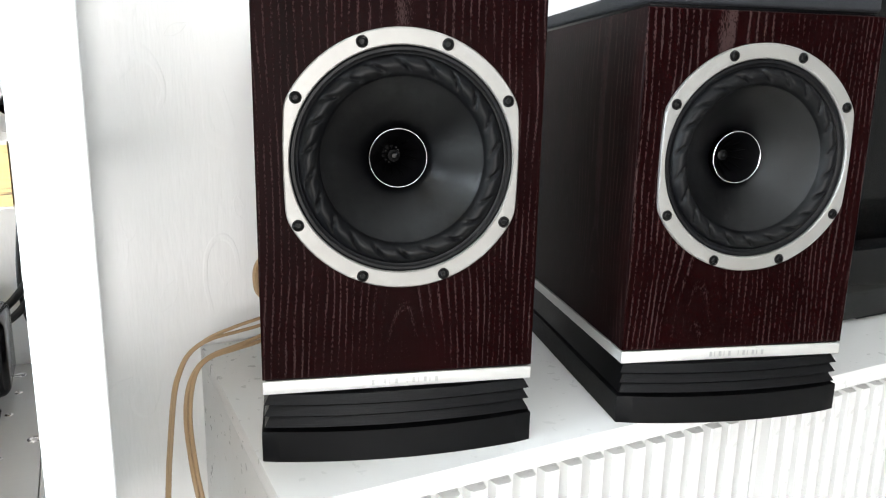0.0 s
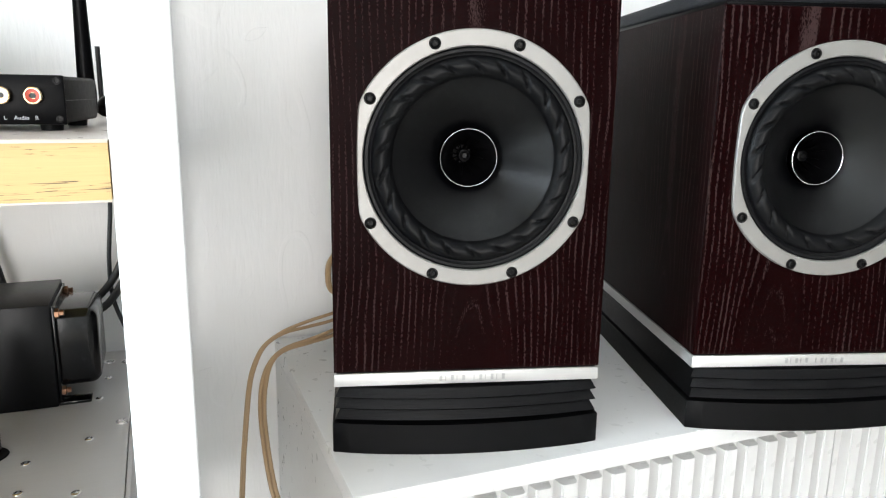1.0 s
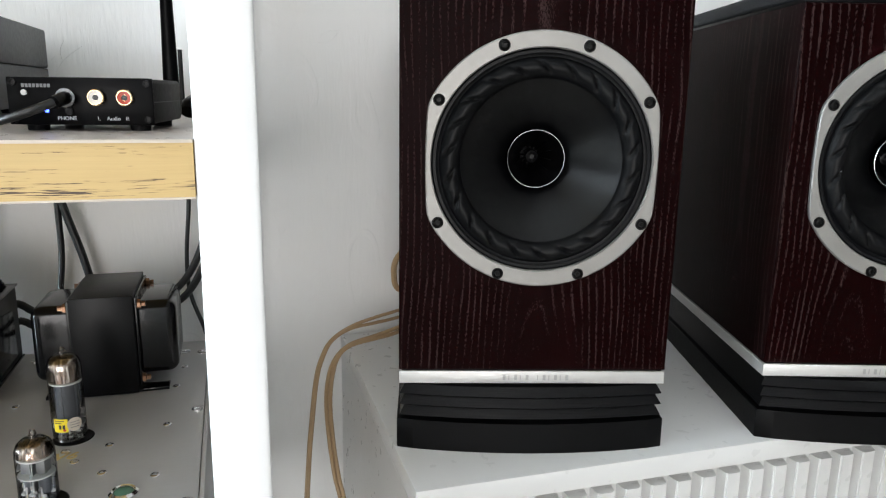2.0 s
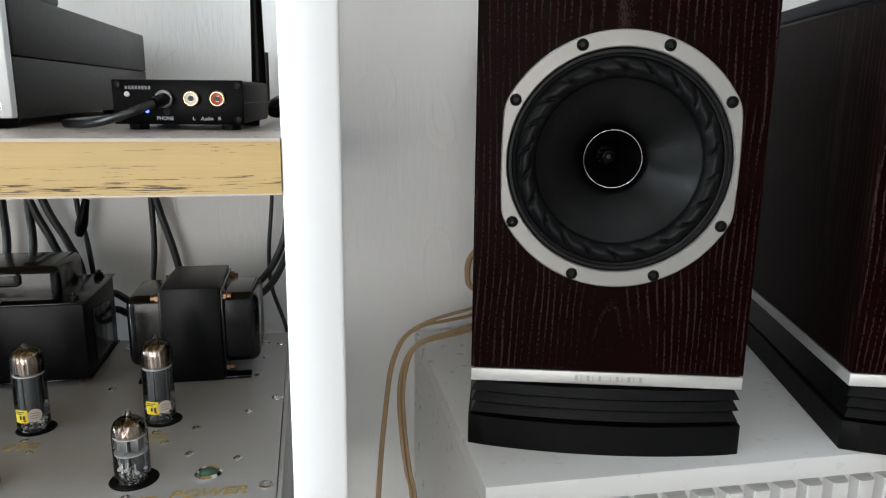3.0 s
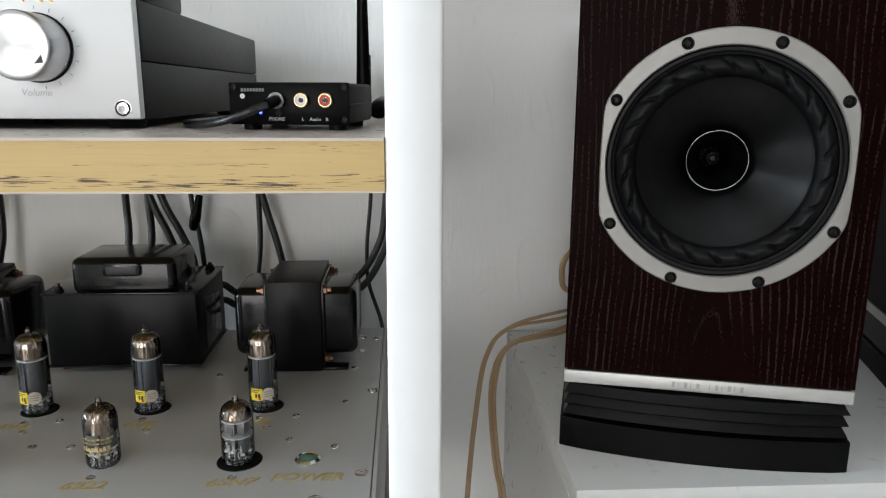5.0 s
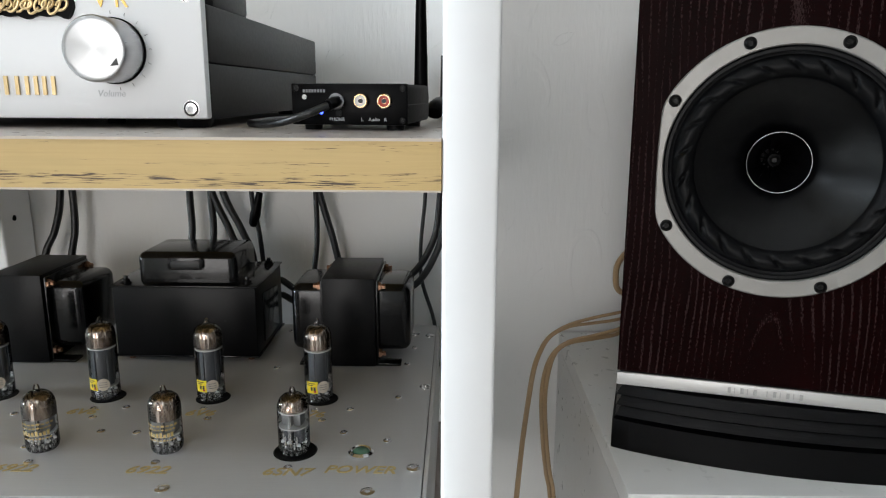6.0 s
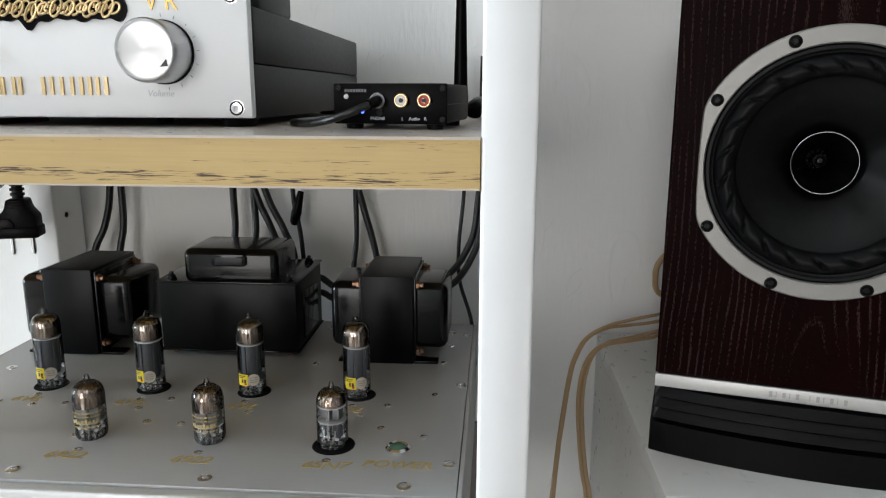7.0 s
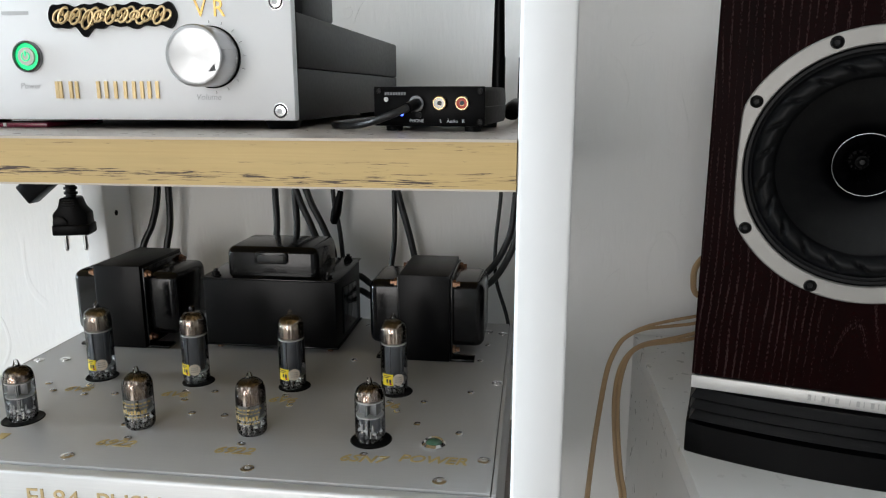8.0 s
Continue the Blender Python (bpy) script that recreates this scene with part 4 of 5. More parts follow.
# screws of the top plate: large countersunk ones along the rim, small ones by the sockets
big = small = None
for x, y, r in ((-0.270, -0.089, 1), (-0.244, -0.060, 1), (-0.395, -0.089, 1), (-0.521, -0.088, 1), (-0.645, -0.088, 1), (-0.242, 0.070, 1), (-0.657, 0.072, 1), (-0.635, 0.077, 1), (-0.243, 0.197, 1), (-0.257, 0.201, 1),
                (-0.297, 0.025, 0), (-0.262, 0.048, 0), (-0.260, 0.119, 0), (-0.264, -0.024, 0), (-0.296, -0.013, 0), (-0.256, 0.161, 0), (-0.373, 0.107, 0), (-0.468, -0.016, 0), (-0.442, -0.017, 0), (-0.468, 0.024, 0), (-0.508, -0.040, 0),
                (-0.597, 0.082, 0), (-0.613, 0.023, 0), (-0.600, 0.010, 0), (-0.546, 0.010, 0), (-0.528, 0.026, 0), (-0.3245, -0.062, 0), (-0.412, -0.058, 0), (-0.4945, -0.060, 0), (-0.4085, 0.023, 0), (-0.3235, 0.0225, 0), (-0.4915, 0.021, 0), (-0.577, 0.024, 0), (-0.3995, 0.006, 0), (-0.3150, 0.006, 0), (-0.5700, 0.006, 0), (-0.4850, 0.006, 0), (-0.382, 0.205, 0), (-0.365, 0.205, 0)):
    m = Matrix.Translation((x, y, AZ)) @ Matrix.Rotation(x * 90 + y * 50, 4, "Z")
    if r:
        if big is None:
            big = part("plate_screw", lathe([(0.0046, 0.0), (0.0045, 0.0005), (0.0032, 0.0007), (0.0018, 0.0007), (0.0016, -0.0002), (0.0, -0.0002)], 20), SCREW_STEEL, plate, "countersunk bright screw")
            big.matrix_basis = m
        else:
            share("plate_screw", big, plate, m)
    else:
        if small is None:
            b = lathe([(0.0030, 0.0), (0.0029, 0.0007), (0.0023, 0.0011), (0.0014, 0.0011), (0.0012, -0.0004), (0.0, -0.0006)], 14)
            small = part("plate_screw", b, SCREW_STEEL, plate, "small bright screw")
            small.matrix_basis = m
        else:
            share("plate_screw", small, plate, m)


def socket(x, y, r):
    # no hole is cut; a black disc paints the shade inside it
    s = part("valve_socket", lathe([(r + 0.0008, 0.0), (r, 0.0006), (r - 0.0006, 0.0003), (0.0, 0.0003)], 40, "z", (x, y, AZ)), BLACK_SATIN, amp, "black disc for the valve socket in its dark, shaded hole")
    return s


# transformers
def output_transformer(x0, y0):
    """Upright iron core with rounded end bells and mounting feet."""
    core = part("output_transformer", box(x0, x0 + 0.0455, y0, y0 + 0.080, AZ + 0.0005, AZ + 0.0800, 0.0006), LAMINATION, amp, "black transformer with laminated core and rounded end bells")
    for s, xa, xb in ((-1, x0 - 0.030, x0), (1, x0 + 0.0455, x0 + 0.0755)):
        bm = box(xa, xb, y0 + 0.010, y0 + 0.074, AZ + 0.011, AZ + 0.0715, 0)
        out = xa if s < 0 else xb
        bmesh.ops.bevel(bm, geom=[e2 for e2 in bm.edges if all(abs(v.co.x - out) < 1e-5 for v in e2.verts) or abs(e2.verts[0].co.x - e2.verts[1].co.x) > 0.01], offset=0.008, segments=4, profile=0.5, affect="EDGES")
        part("end_bell", bm, ENAMEL, core, "gloss black end bell")
        part("flange", box(xa if s > 0 else xb - 0.0025, xa + 0.0025 if s > 0 else xb, y0 + 0.003, y0 + 0.077, AZ + 0.003, AZ + 0.0775, 0.0008), ENAMEL, core)
        xf = x0 + 0.0455 if s > 0 else x0
        part("mounting_foot", box(min(xf, xf + s * 0.022), max(xf, xf + s * 0.022), y0 + 0.002, y0 + 0.016, AZ + 0.0002, AZ + 0.0026, 0.0005), ENAMEL, core)
        part("mounting_foot", box(min(xf, xf + s * 0.022), max(xf, xf + s * 0.022), y0 + 0.064, y0 + 0.078, AZ + 0.0002, AZ + 0.0026, 0.0005), ENAMEL, core)
        for y in (y0 + 0.0065, y0 + 0.0735):
            for z in (AZ + 0.0105, AZ + 0.0715):
                b = lathe([(0.0038, 0.0), (0.0038, 0.0025), (0.0022, 0.0030), (0.0022, 0.0060), (0.0, 0.0062)], 6, "x", (0, 0, 0))
                bmesh.ops.transform(b, matrix=Matrix.Translation((xf + s * 0.0024, y, z)) @ Matrix.Diagonal((s, 1, 1, 1)), verts=b.verts)
                part("bolt", b, COPPER, core, "dull copper bolt")
    return core


output_transformer(-0.3325, 0.112)
output_transformer(-0.6215, 0.112)
TX0, TX1, TY0, TY1 = -0.5185, -0.3925, 0.120, 0.212
bm = box(TX0, TX1, TY0, TY1, AZ + 0.0055, AZ + 0.0685, 0.0012)
pt = part("power_transformer", bm, LAMINATION, amp, "large black power transformer with a covered top")
part("flange", box(TX0 - 0.0015, TX1 + 0.0015, TY0 - 0.0015, TY1 + 0.0015, AZ + 0.0685, AZ + 0.0702, 0.0006), ENAMEL, pt)
part("flange", box(TX0 - 0.0015, TX1 + 0.0015, TY0 - 0.0015, TY1 + 0.0015, AZ + 0.0045, AZ + 0.0062, 0.0006), ENAMEL, pt)
bm = box(TX0 + 0.019, TX1 - 0.019, TY0 + 0.011, TY1 - 0.016, AZ + 0.070, AZ + 0.0970, 0)
bmesh.ops.bevel(bm, geom=[e2 for e2 in bm.edges if max(v.co.z for v in e2.verts) > AZ + 0.08], offset=0.007, segments=4, profile=0.5, affect="EDGES")
bell = part("end_bell", bm, ENAMEL, pt, "gloss black pressed cover")
bc = (TX0 + TX1) / 2
bm = bmesh.new()
prism([(bc - 0.016 + dx, AZ + 0.082 + dz) for dx, dz in ((0.002, 0), (0.030, 0), (0.032, 0.002), (0.032, 0.009), (0.029, 0.0115), (0.003, 0.0115), (0, 0.009), (0, 0.002))], TY0 + 0.0080, TY0 + 0.0112, bm, 0.0008)
part("pressed_slot", bm, ENAMEL, pt, "pressed cable slot")
part("slot_opening", box(bc - 0.0125, bc + 0.0125, TY0 + 0.0076, TY0 + 0.0081, AZ + 0.0835, AZ + 0.0905, 0.0002), CASE_GREY, pt)
part("side_bracket", prism([(0.0, 0.0), (0.05, 0.0), (0.05, 0.040), (0.0, 0.046)], 0, 0.002, bevel=0.0006), ENAMEL, pt).matrix_basis = pose(TX1 + 0.0016, TY0 + 0.022, AZ + 0.012, rz=90)
for x in (TX0 + 0.009, TX1 - 0.009):
    for y in (TY0 + 0.009, TY1 - 0.009):
        part("bolt", lathe([(0.0046, 0.0), (0.0046, 0.0010), (0.0036, 0.0012), (0.0036, 0.0036), (0.0020, 0.0040), (0.0018, 0.0062), (0.0, 0.0062)], 12, "z", (x, y, AZ + 0.0702)), ENAMEL, pt)
        part("stud", lathe([(0.0028, 0.0), (0.0028, 0.0056)], 10, "z", (x, y, AZ)), COPPER, pt)


# ---- valves ----
def patch(r, a0, a1, z0, z1, n=10, round_=False):
    """A label bent round a cylinder."""
    bm = bmesh.new()
    if round_:
        c = bm.verts.new((r * math.cos((a0 + a1) / 2), r * math.sin((a0 + a1) / 2), (z0 + z1) / 2))
        ring = []
        for i in range(24):
            t = 2 * math.pi * i / 24
            a = (a0 + a1) / 2 + (a1 - a0) / 2 * math.cos(t)
            ring.append(bm.verts.new((r * math.cos(a), r * math.sin(a), (z0 + z1) / 2 + (z1 - z0) / 2 * math.sin(t))))
        for i in range(24):
            bm.faces.new((c, ring[i], ring[(i + 1) % 24]))
        return bm
    lo = [bm.verts.new((r * math.cos(a0 + (a1 - a0) * i / n), r * math.sin(a0 + (a1 - a0) * i / n), z0)) for i in range(n + 1)]
    hi = [bm.verts.new((v.co.x, v.co.y, z1)) for v in lo]
    for i in range(n):
        bm.faces.new((lo[i], lo[i + 1], hi[i + 1], hi[i]))
    return bm


def envelope(v, r, h, tip):
    prof = [(r * 0.80, 0.0005), (r * 0.94, 0.0015), (r, 0.004), (r, h - 0.010), (r * 0.97, h - 0.0065), (r * 0.84, h - 0.003), (r * 0.6, h - 0.0008), (0.0026, h), (0.0020, h + tip * 0.5), (0.0014, h + tip * 0.85), (0.0, h + tip)]
    g = part("glass_envelope", lathe(prof, 40), GLASS_TUBE, v, "clear glass envelope with a drawn tip")
    g.visible_shadow = False


def base_glass(v, r):
    part("glass_base", lathe([(0.0, 0.0002), (r * 0.86, 0.0002), (r * 0.92, 0.003), (r * 0.80, 0.0052), (0.0, 0.0056)], 28), GLASS_TUBE, v)
    # small pale beads stand in for glints in the glass
    for k in range(7):
        a = 2 * math.pi * k / 7 + 0.2
        part("seal_bead", lathe([(0.0, 0.0), (0.0011, 0.0006), (0.0013, 0.0015), (0.0, 0.0027)], 8, "z", (r * 0.72 * math.cos(a), r * 0.72 * math.sin(a), 0.0052 + 0.0012 * (k % 3))), BEAD_GLINT, v)
    pin = None
    for k in range(9):
        a = 2 * math.pi * k / 10 + 0.4
        m = pose(r * 0.62 * math.cos(a), r * 0.62 * math.sin(a), 0.0006)
        if pin is None:
            pin = part("pin", lathe([(0.0009, 0.0), (0.0013, 0.003), (0.0010, 0.006), (0.0005, 0.012)], 8), SCREW_STEEL, v, "bright lead pin")
            pin.matrix_basis = m
        else:
            share("pin", pin, v, m)


def power_valve(m):
    v = thing("power_valve", m, "tall glass output valve with yellow label and round sticker", "valve", "output valves")
    r = 0.0108
    envelope(v, r, 0.0605, 0.005)
    part("getter", lathe([(r * 0.955, 0.0425), (r * 0.955, 0.0508), (r * 0.92, 0.0540), (r * 0.80, 0.0572), (r * 0.56, 0.0593), (0.0, 0.0598)], 36), GETTER, v, "mirrored brown getter coating")
    part("mica", lathe([(0.0, 0.0408), (r * 0.93, 0.0408), (r * 0.93, 0.0416), (0.0, 0.0416)], 24), MICA, v)
    part("mica", lathe([(0.0, 0.0100), (r * 0.93, 0.0100), (r * 0.93, 0.0107), (0.0, 0.0107)], 24), MICA, v)
    b = lathe([(0.0, 0.011), (0.0072, 0.011), (0.0072, 0.0405), (0.0, 0.0405)], 28)
    an2 = part("anode", b, ANODE, v, "dark grey anode")
    for a in (-1.9, -0.6, 0.9, 2.3):
        part("anode_seam", box(0.0068, 0.0084, -0.0006, 0.0006, 0.0115, 0.040), ANODE, an2).matrix_basis = Matrix.Rotation(a, 4, "Z")
    for z in (0.021, 0.030):
        # ink patch paints the dark of a hole; the anode stays solid
        part("anode_hole", patch(0.00732, -1.45, -1.22, z, z + 0.0016, 3), INK, an2)
    base_glass(v, r)
    lab = part("label", patch(r + 0.00012, -2.42, -1.55, 0.0085, 0.0180), YELLOW, v, "yellow paper label")
    for z, a0, a1 in ((0.0162, -2.35, -1.75), (0.0148, -2.35, -1.9)):
        part("print", patch(r + 0.0002, a0, a1, z, z + 0.0007, 5), INK, lab)
    for a0 in (-2.08, -1.86):
        part("print", patch(r + 0.0002, a0, a0 + 0.15, 0.0108, 0.0138, 4), INK, lab)
    part("print", patch(r + 0.0002, -1.85, -1.66, 0.0092, 0.0108, 4, True), RED_INK, lab)
    st = part("sticker", patch(r + 0.00018, -1.60, -0.72, 0.0085, 0.0183, round_=True), CREAM, v, "round cream sticker")
    for z in (0.0150, 0.0132, 0.0114):
        part("print", patch(r + 0.00026, -1.42, -0.90, z, z + 0.0004, 5), GREY_PRINT, st)
    return v


def small_valve(m, kind):
    gold = kind == "gold"
    v = thing("small_valve", m, "short glass valve with gold print and silvered top" if gold else "short clear glass valve with grey electrodes", "valve", "driver valves")
    r = 0.0106
    envelope(v, r, 0.0405, 0.0055)
    if gold:
        part("getter", lathe([(r * 0.955, 0.0235), (r * 0.955, 0.0310), (r * 0.92, 0.0342), (r * 0.80, 0.0372), (r * 0.56, 0.0393), (0.0, 0.0398)], 36), GETTER, v, "silvered getter coating")
        for z, a0, a1, hgt in ((0.0205, -2.7, -0.3, 0.0014), (0.0180, -2.55, -0.45, 0.0010), (0.0130, -2.6, -0.6, 0.0034), (0.0105, -2.3, -0.5, 0.0010)):
            n = 9
            for k in range(n):
                a = a0 + (a1 - a0) * k / n
                part("print", patch(r + 0.00015, a, a + (a1 - a0) / n * 0.72, z, z + hgt * (0.7 + 0.3 * ((k * 7) % 3) / 2), 2), GOLD_PRINT, v, "gold printed mark")
    else:
        part("getter", lathe([(r * 0.955, 0.0305), (r * 0.92, 0.0342), (r * 0.80, 0.0372), (r * 0.56, 0.0393), (0.0, 0.0398)], 36), GETTER, v, "smoky getter coating")
    part("mica", lathe([(0.0, 0.0290), (r * 0.92, 0.0290), (r * 0.92, 0.0297), (0.0, 0.0297)], 24), MICA, v)
    low = 0.0125 if gold else 0.0182
    part("mica", lathe([(0.0, low), (r * 0.92, low), (r * 0.92, low + 0.0007), (0.0, low + 0.0007)], 24), MICA, v)
    for s in (-1, 1):
        if gold:
            part("anode", box(s * 0.0046 - 0.0034, s * 0.0046 + 0.0034, -0.0042, 0.0042, 0.0135, 0.0288, 0.0006), ANODE_PALE, v, "grey metal anode")
        else:
            part("anode", box(s * 0.0043 - 0.0026, s * 0.0043 + 0.0026, -0.0038, 0.0038, 0.0195, 0.0288, 0.0006), ANODE_PALE, v, "pale metal anode")
            part("screen_cage", lathe([(0.0, 0.0072), (0.0034, 0.0072), (0.0036, 0.0110), (0.0034, 0.0178), (0.0, 0.0178)], 14, "z", (s * 0.0041, 0, 0)), ANODE, v, "dark wire cage")
        part("support_rod", lathe([(0.0005, 0.004), (0.0005, 0.031)], 8, "z", (s * 0.0006, -0.0062, 0)), SCREW_STEEL, v)
    part("shield", box(-0.0004, 0.0004, -0.0075, 0.0075, 0.0140, 0.0285), ANODE_PALE, v)
    base_glass(v, r)
    return v


EX = (-0.5770, -0.4925, -0.4090, -0.3240)
DX = (-0.5890, -0.4955, -0.4110, -0.3250)
for x, off in zip(EX, (-0.0012, 0.0010, 0.0010, 0.0015)):
    socket(x + off, 0.0442, 0.0125)
socket(DX[0], -0.0395, 0.0139), socket(DX[3] + 0.0005, -0.0395, 0.0139)
pv = power_valve(pose(EX[0], 0.0435, AZ + 0.0008, rz=8))
for x, t in zip(EX[1:], (-4, 2, 6)):
    copy_thing(pv, pose(x, 0.0435, AZ + 0.0008, rz=t))
small_valve(pose(DX[0], -0.0395, AZ + 0.0008, rz=20), "grey")
sv = small_valve(pose(DX[1], -0.0400, AZ + 0.0004, rz=5), "gold")
copy_thing(sv, pose(DX[2], -0.0395, AZ + 0.0004, rz=-6))
copy_thing([o for o in scene.objects if o.name == "small_valve"][0], pose(DX[3], -0.0395, AZ + 0.0008, rz=-14))

# ---- cables ----
UP = 0.90  # where the cables rise behind the upper board


def cable(points, radius, label="black cable hanging behind the rack", material=None):
    return tagged(mesh_object("cable", hose(points, radius), material or CABLE_BLACK), label, "cable", "cables behind the rack")


for top, mid, low in (((-0.640, 0.80), (-0.645, 0.75), (-0.668, 0.68)), ((-0.630, 0.80), (-0.631, 0.75), (-0.638, 0.68)), ((-0.503, 0.80), (-0.504, 0.75), (-0.508, 0.68)), ((-0.479, 0.80), (-0.481, 0.75), (-0.484, 0.68)),
                      ((-0.488, 0.80), (-0.477, 0.75), (-0.452, 0.68)), ((-0.476, 0.80), (-0.465, 0.75), (-0.437, 0.68)), ((-0.368, 0.80), (-0.368, 0.75), (-0.373, 0.66)), ((-0.372, 0.80), (-0.362, 0.75), (-0.340, 0.65))):
    cable([(top[0], 0.268, UP), (top[0], 0.276, top[1]), (mid[0], 0.280, mid[1]), ((mid[0] + low[0]) / 2 + 0.002, 0.280, (mid[1] + low[1]) / 2), (low[0], 0.276, low[1]), (low[0], 0.262, 0.60), (low[0], 0.255, 0.555)], 0.0038 if top[0] != -0.368 else 0.0030)
cc = cable([(-0.436, 0.268, UP), (-0.4375, 0.276, 0.80), (-0.4365, 0.280, 0.745), (-0.4330, 0.280, 0.728), (-0.4295, 0.280, 0.70), (-0.427, 0.278, 0.66), (-0.425, 0.262, 0.60)], 0.0026, "thin black cable with an inline sleeve")
cs = thing("cable_sleeve", pose(-0.4342, 0.280, 0.7345, ry=14), "black inline cable sleeve", "cable", "cables behind the rack")
part("sleeve", lathe([(0.0026, -0.014), (0.0050, -0.011), (0.0058, 0.0), (0.0046, 0.011), (0.0034, 0.024)], 16), BLACK_PLASTIC, cs)
cable([(-0.250, 0.268, UP), (-0.2505, 0.278, 0.80), (-0.2510, 0.282, 0.755), (-0.2560, 0.284, 0.70), (-0.2545, 0.284, 0.66), (-0.2410, 0.280, 0.615), (-0.236, 0.262, 0.57)], 0.0021)
cable([(-0.231, 0.268, UP), (-0.233, 0.278, 0.80), (-0.236, 0.282, 0.745), (-0.243, 0.282, 0.705), (-0.268, 0.280, 0.667), (-0.320, 0.276, 0.640), (-0.385, 0.276, 0.636), (-0.412, 0.272, 0.645), (-0.43, 0.262, 0.60)], 0.0036)
cable([(-0.226, 0.262, UP), (-0.227, 0.270, 0.80), (-0.230, 0.274, 0.735), (-0.240, 0.274, 0.692), (-0.267, 0.272, 0.656), (-0.320, 0.270, 0.648), (-0.385, 0.270, 0.652), (-0.412, 0.266, 0.664), (-0.44, 0.258, 0.62)], 0.0036)


def mains_plug(m, label):
    p = thing("mains_plug", m, label, "plug")
    b = prism([(-0.0172, -0.026), (0.0172, -0.026), (0.0172, -0.0085), (0.0110, -0.0015), (0.0085, 0.0085), (-0.0085, 0.0085), (-0.0110, -0.0015), (-0.0172, -0.0085)], -0.0115, 0.0115, bevel=0.0022)
    body = part("body", b, BLACK_PLASTIC, p, "black moulded plug body")
    part("rim", box(-0.0186, 0.0186, -0.0128, 0.0128, -0.031, -0.0195, 0.002), BLACK_PLASTIC, p)
    arch = [(-0.0165, -0.0195), (-0.0165, -0.0150), (-0.0125, -0.0105), (-0.0065, -0.0105), (-0.0025, -0.0150), (-0.0025, -0.0195)]
    part("grip", prism(arch, -0.0135, -0.0110, bevel=0.0008), RUBBER, body, "raised finger grip")
    for k in range(4):
        part("grip_rib", box(-0.0062, 0.0062, -0.0124, -0.0110, -0.0010 + k * 0.0024, 0.0001 + k * 0.0024, 0.0004), RUBBER, body)
    for k in range(5):
        part("strain_relief_ring", lathe([(0.0050, -0.0016), (0.0066, -0.0012), (0.0066, 0.0012), (0.0050, 0.0016)], 18, "z", (0, 0, 0.0125 + k * 0.0050)), RUBBER, p)
    part("strain_relief", lathe([(0.0052, 0.006), (0.0046, 0.034), (0.0038, 0.040)], 18, "z"), RUBBER, p)
    for s in (-1, 1):
        part("pin", lathe([(0.0024, 0.0), (0.0024, -0.0165), (0.0016, -0.0190), (0.0, -0.0190)], 16, "z", (s * 0.0095, 0, -0.030)), SCREW_STEEL, p, "round steel pin")
    return p


mp = mains_plug(pose(-0.6965, 0.20, 0.7500, rz=16), "black two-pin mains plug hanging under the board")
cable([(-0.6965, 0.20, 0.789), (-0.6965, 0.203, 0.803), (-0.695, 0.226, 0.811), (-0.690, 0.254, 0.812), (-0.687, 0.2545, 0.83), (-0.687, 0.258, UP)], 0.0037, "black mains cable holding a plug")
mq = thing("appliance_connector", pose(-0.7265, 0.200, 0.7750, ry=52), "black cable connector hanging sideways under the board", "plug")
part("body", box(-0.0115, 0.0115, -0.0085, 0.0085, -0.026, 0.012, 0.0025), BLACK_PLASTIC, mq)
part("strain_relief", lathe([(0.0070, 0.011), (0.0058, 0.024), (0.0042, 0.036)], 16), RUBBER, mq)
cable([(-0.6995, 0.200, 0.7965), (-0.690, 0.203, 0.803), (-0.672, 0.224, 0.8105), (-0.662, 0.254, 0.8125), (-0.662, 0.2545, 0.83), (-0.662, 0.258, UP)], 0.0037, "black mains cable holding a connector")

a_back = speaker_a.matrix_basis


def on_speaker(x, y, z):
    return tuple(a_back @ Vector((x, y, z)))


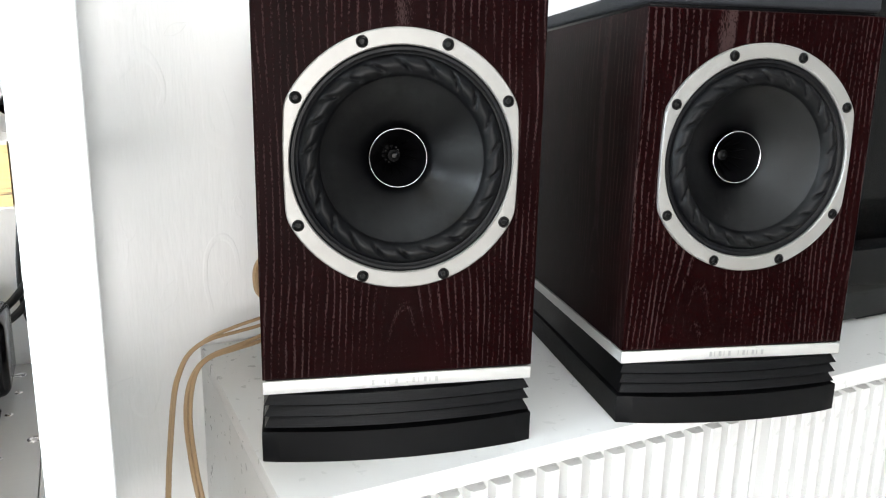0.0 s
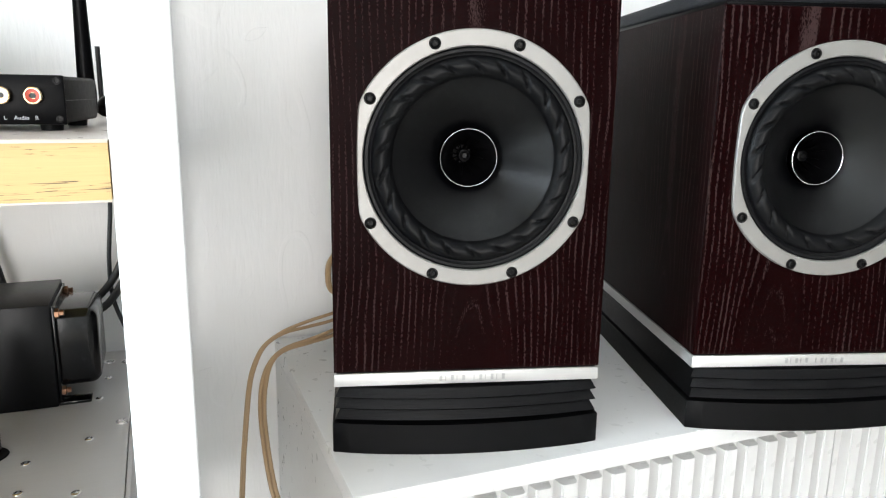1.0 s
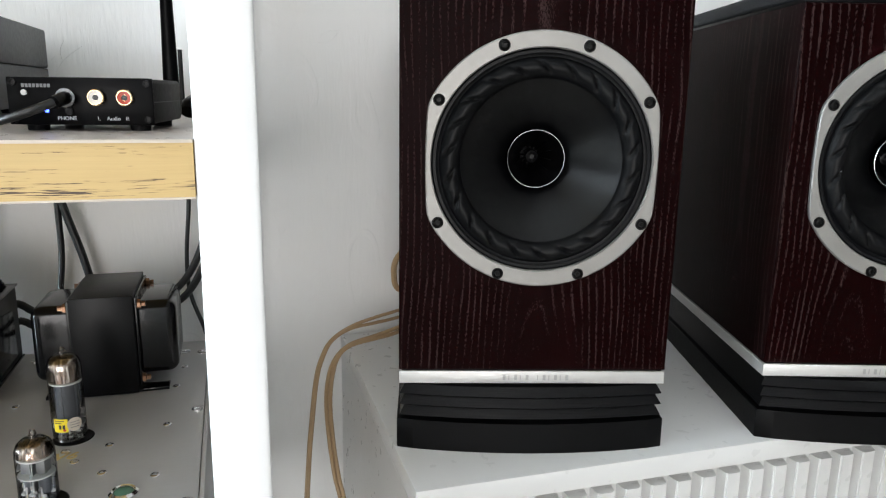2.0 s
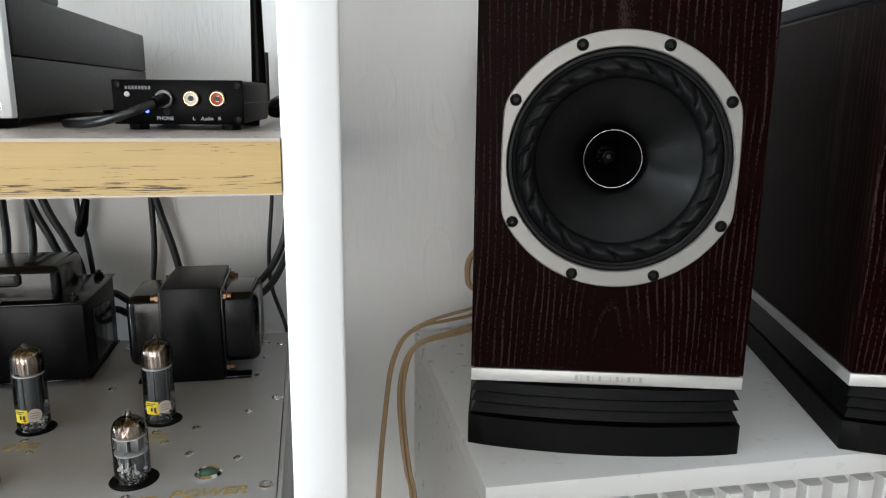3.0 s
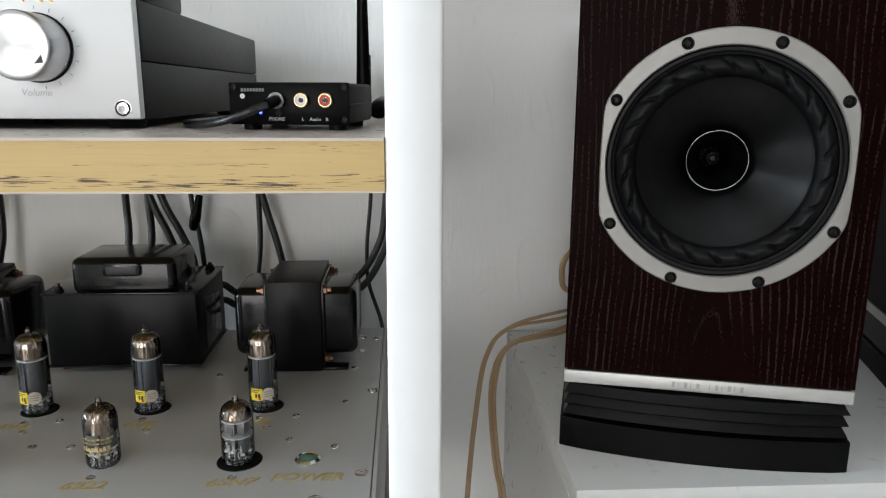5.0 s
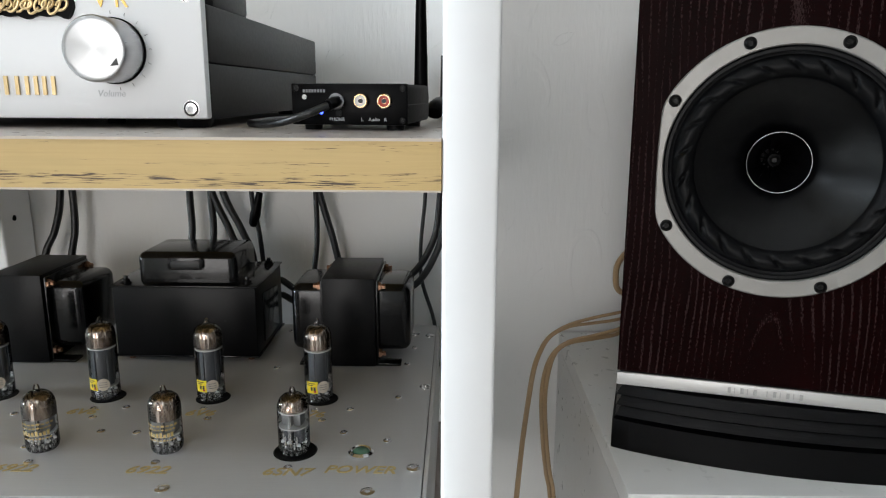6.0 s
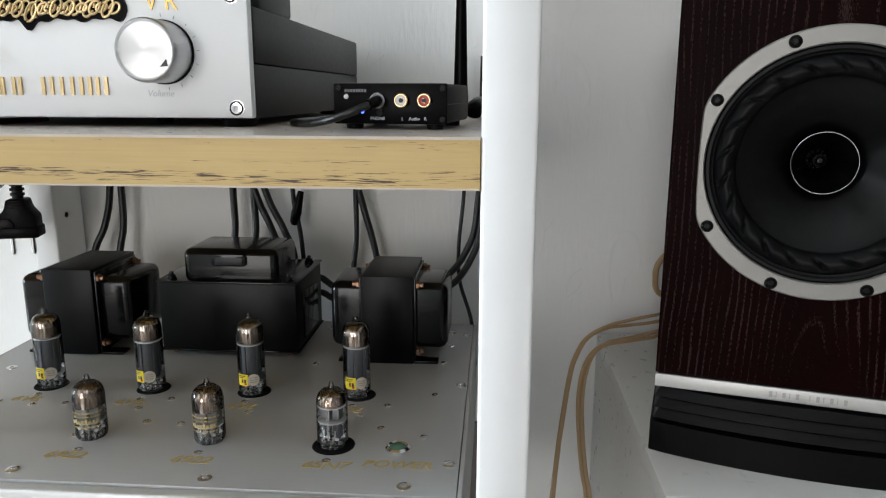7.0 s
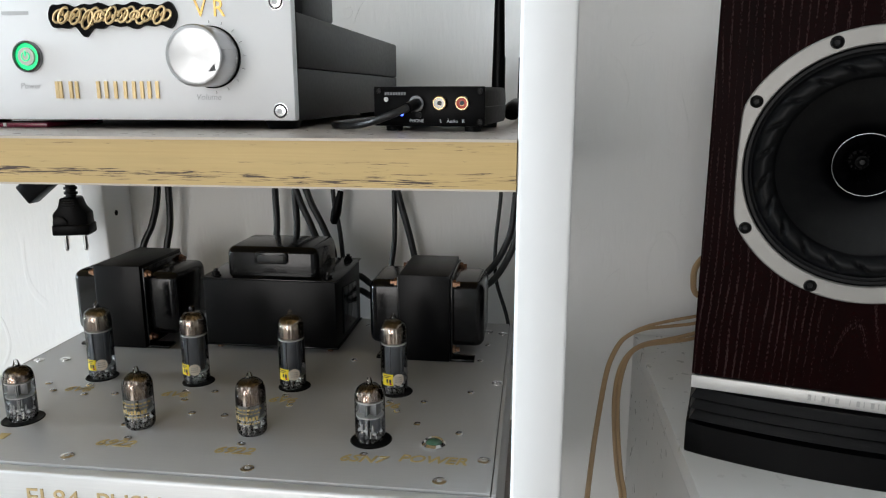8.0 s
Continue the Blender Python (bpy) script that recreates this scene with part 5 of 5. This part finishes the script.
tan = "flat tan loudspeaker cable running down beside the sideboard"
for dx, dz in ((-0.0018, 0.0016), (0.0018, -0.0026)):
    tagged(mesh_object("speaker_cable", hose([on_speaker(-0.01, 0.272, 0.060 + dz), (-0.015, 0.272, 0.635 + dz * 1.6), (-0.0455, 0.258, 0.6315 + dz * 1.8), (-0.0714, 0.250, 0.6290 + dz * 1.4), (-0.0981, 0.243, 0.6246 + dz * 0.5), (-0.1186 + dx * 0.4, 0.236, 0.6145), (-0.1301 + dx * 0.5, 0.228, 0.5983), (-0.1373 + dx * 0.5, 0.220, 0.5763), (-0.1449 + dx * 0.5, 0.210, 0.5238), (-0.1472 + dx * 0.5, 0.210, 0.498), (-0.1513 + dx * 0.6, 0.205, 0.4484), (-0.156 + dx, 0.205, 0.36), (-0.150 + dx, 0.205, 0.15), (-0.140, 0.205, 0.005)], 0.0018, 8), CABLE_TAN), tan, "speaker cable", "tan speaker cables")
for dx, dz in ((-0.0026, 0.0016), (0.0014, -0.0016)):
    tagged(mesh_object("speaker_cable", hose([on_speaker(0.0, 0.272, 0.040 + dz), (-0.015, 0.268, 0.622 + dz), (-0.0458, 0.250, 0.6160 + dz * 1.6), (-0.0717, 0.242, 0.6125 + dz), (-0.0983, 0.235, 0.6090 + dz * 0.5), (-0.1131 + dx * 0.5, 0.228, 0.6004), (-0.1216 + dx, 0.220, 0.5833), (-0.1259 + dx, 0.210, 0.5563), (-0.1238 + dx, 0.205, 0.5149), (-0.1197 + dx, 0.200, 0.4797), (-0.1149 + dx, 0.200, 0.4542), (-0.112 + dx, 0.200, 0.40), (-0.118 + dx, 0.200, 0.20), (-0.122, 0.200, 0.005)], 0.0021, 8), CABLE_TAN), tan, "speaker cable", "tan speaker cables")
tagged(mesh_object("speaker_cable", hose([(0.02, 0.280, 0.715), (-0.02, 0.278, 0.706), (-0.042, 0.270, 0.690), (-0.0462, 0.268, 0.672), (-0.040, 0.270, 0.655), (-0.01, 0.276, 0.648)], 0.0032, 8), CABLE_TAN), "loop of tan loudspeaker cable behind the cabinet", "speaker cable", "tan speaker cables")
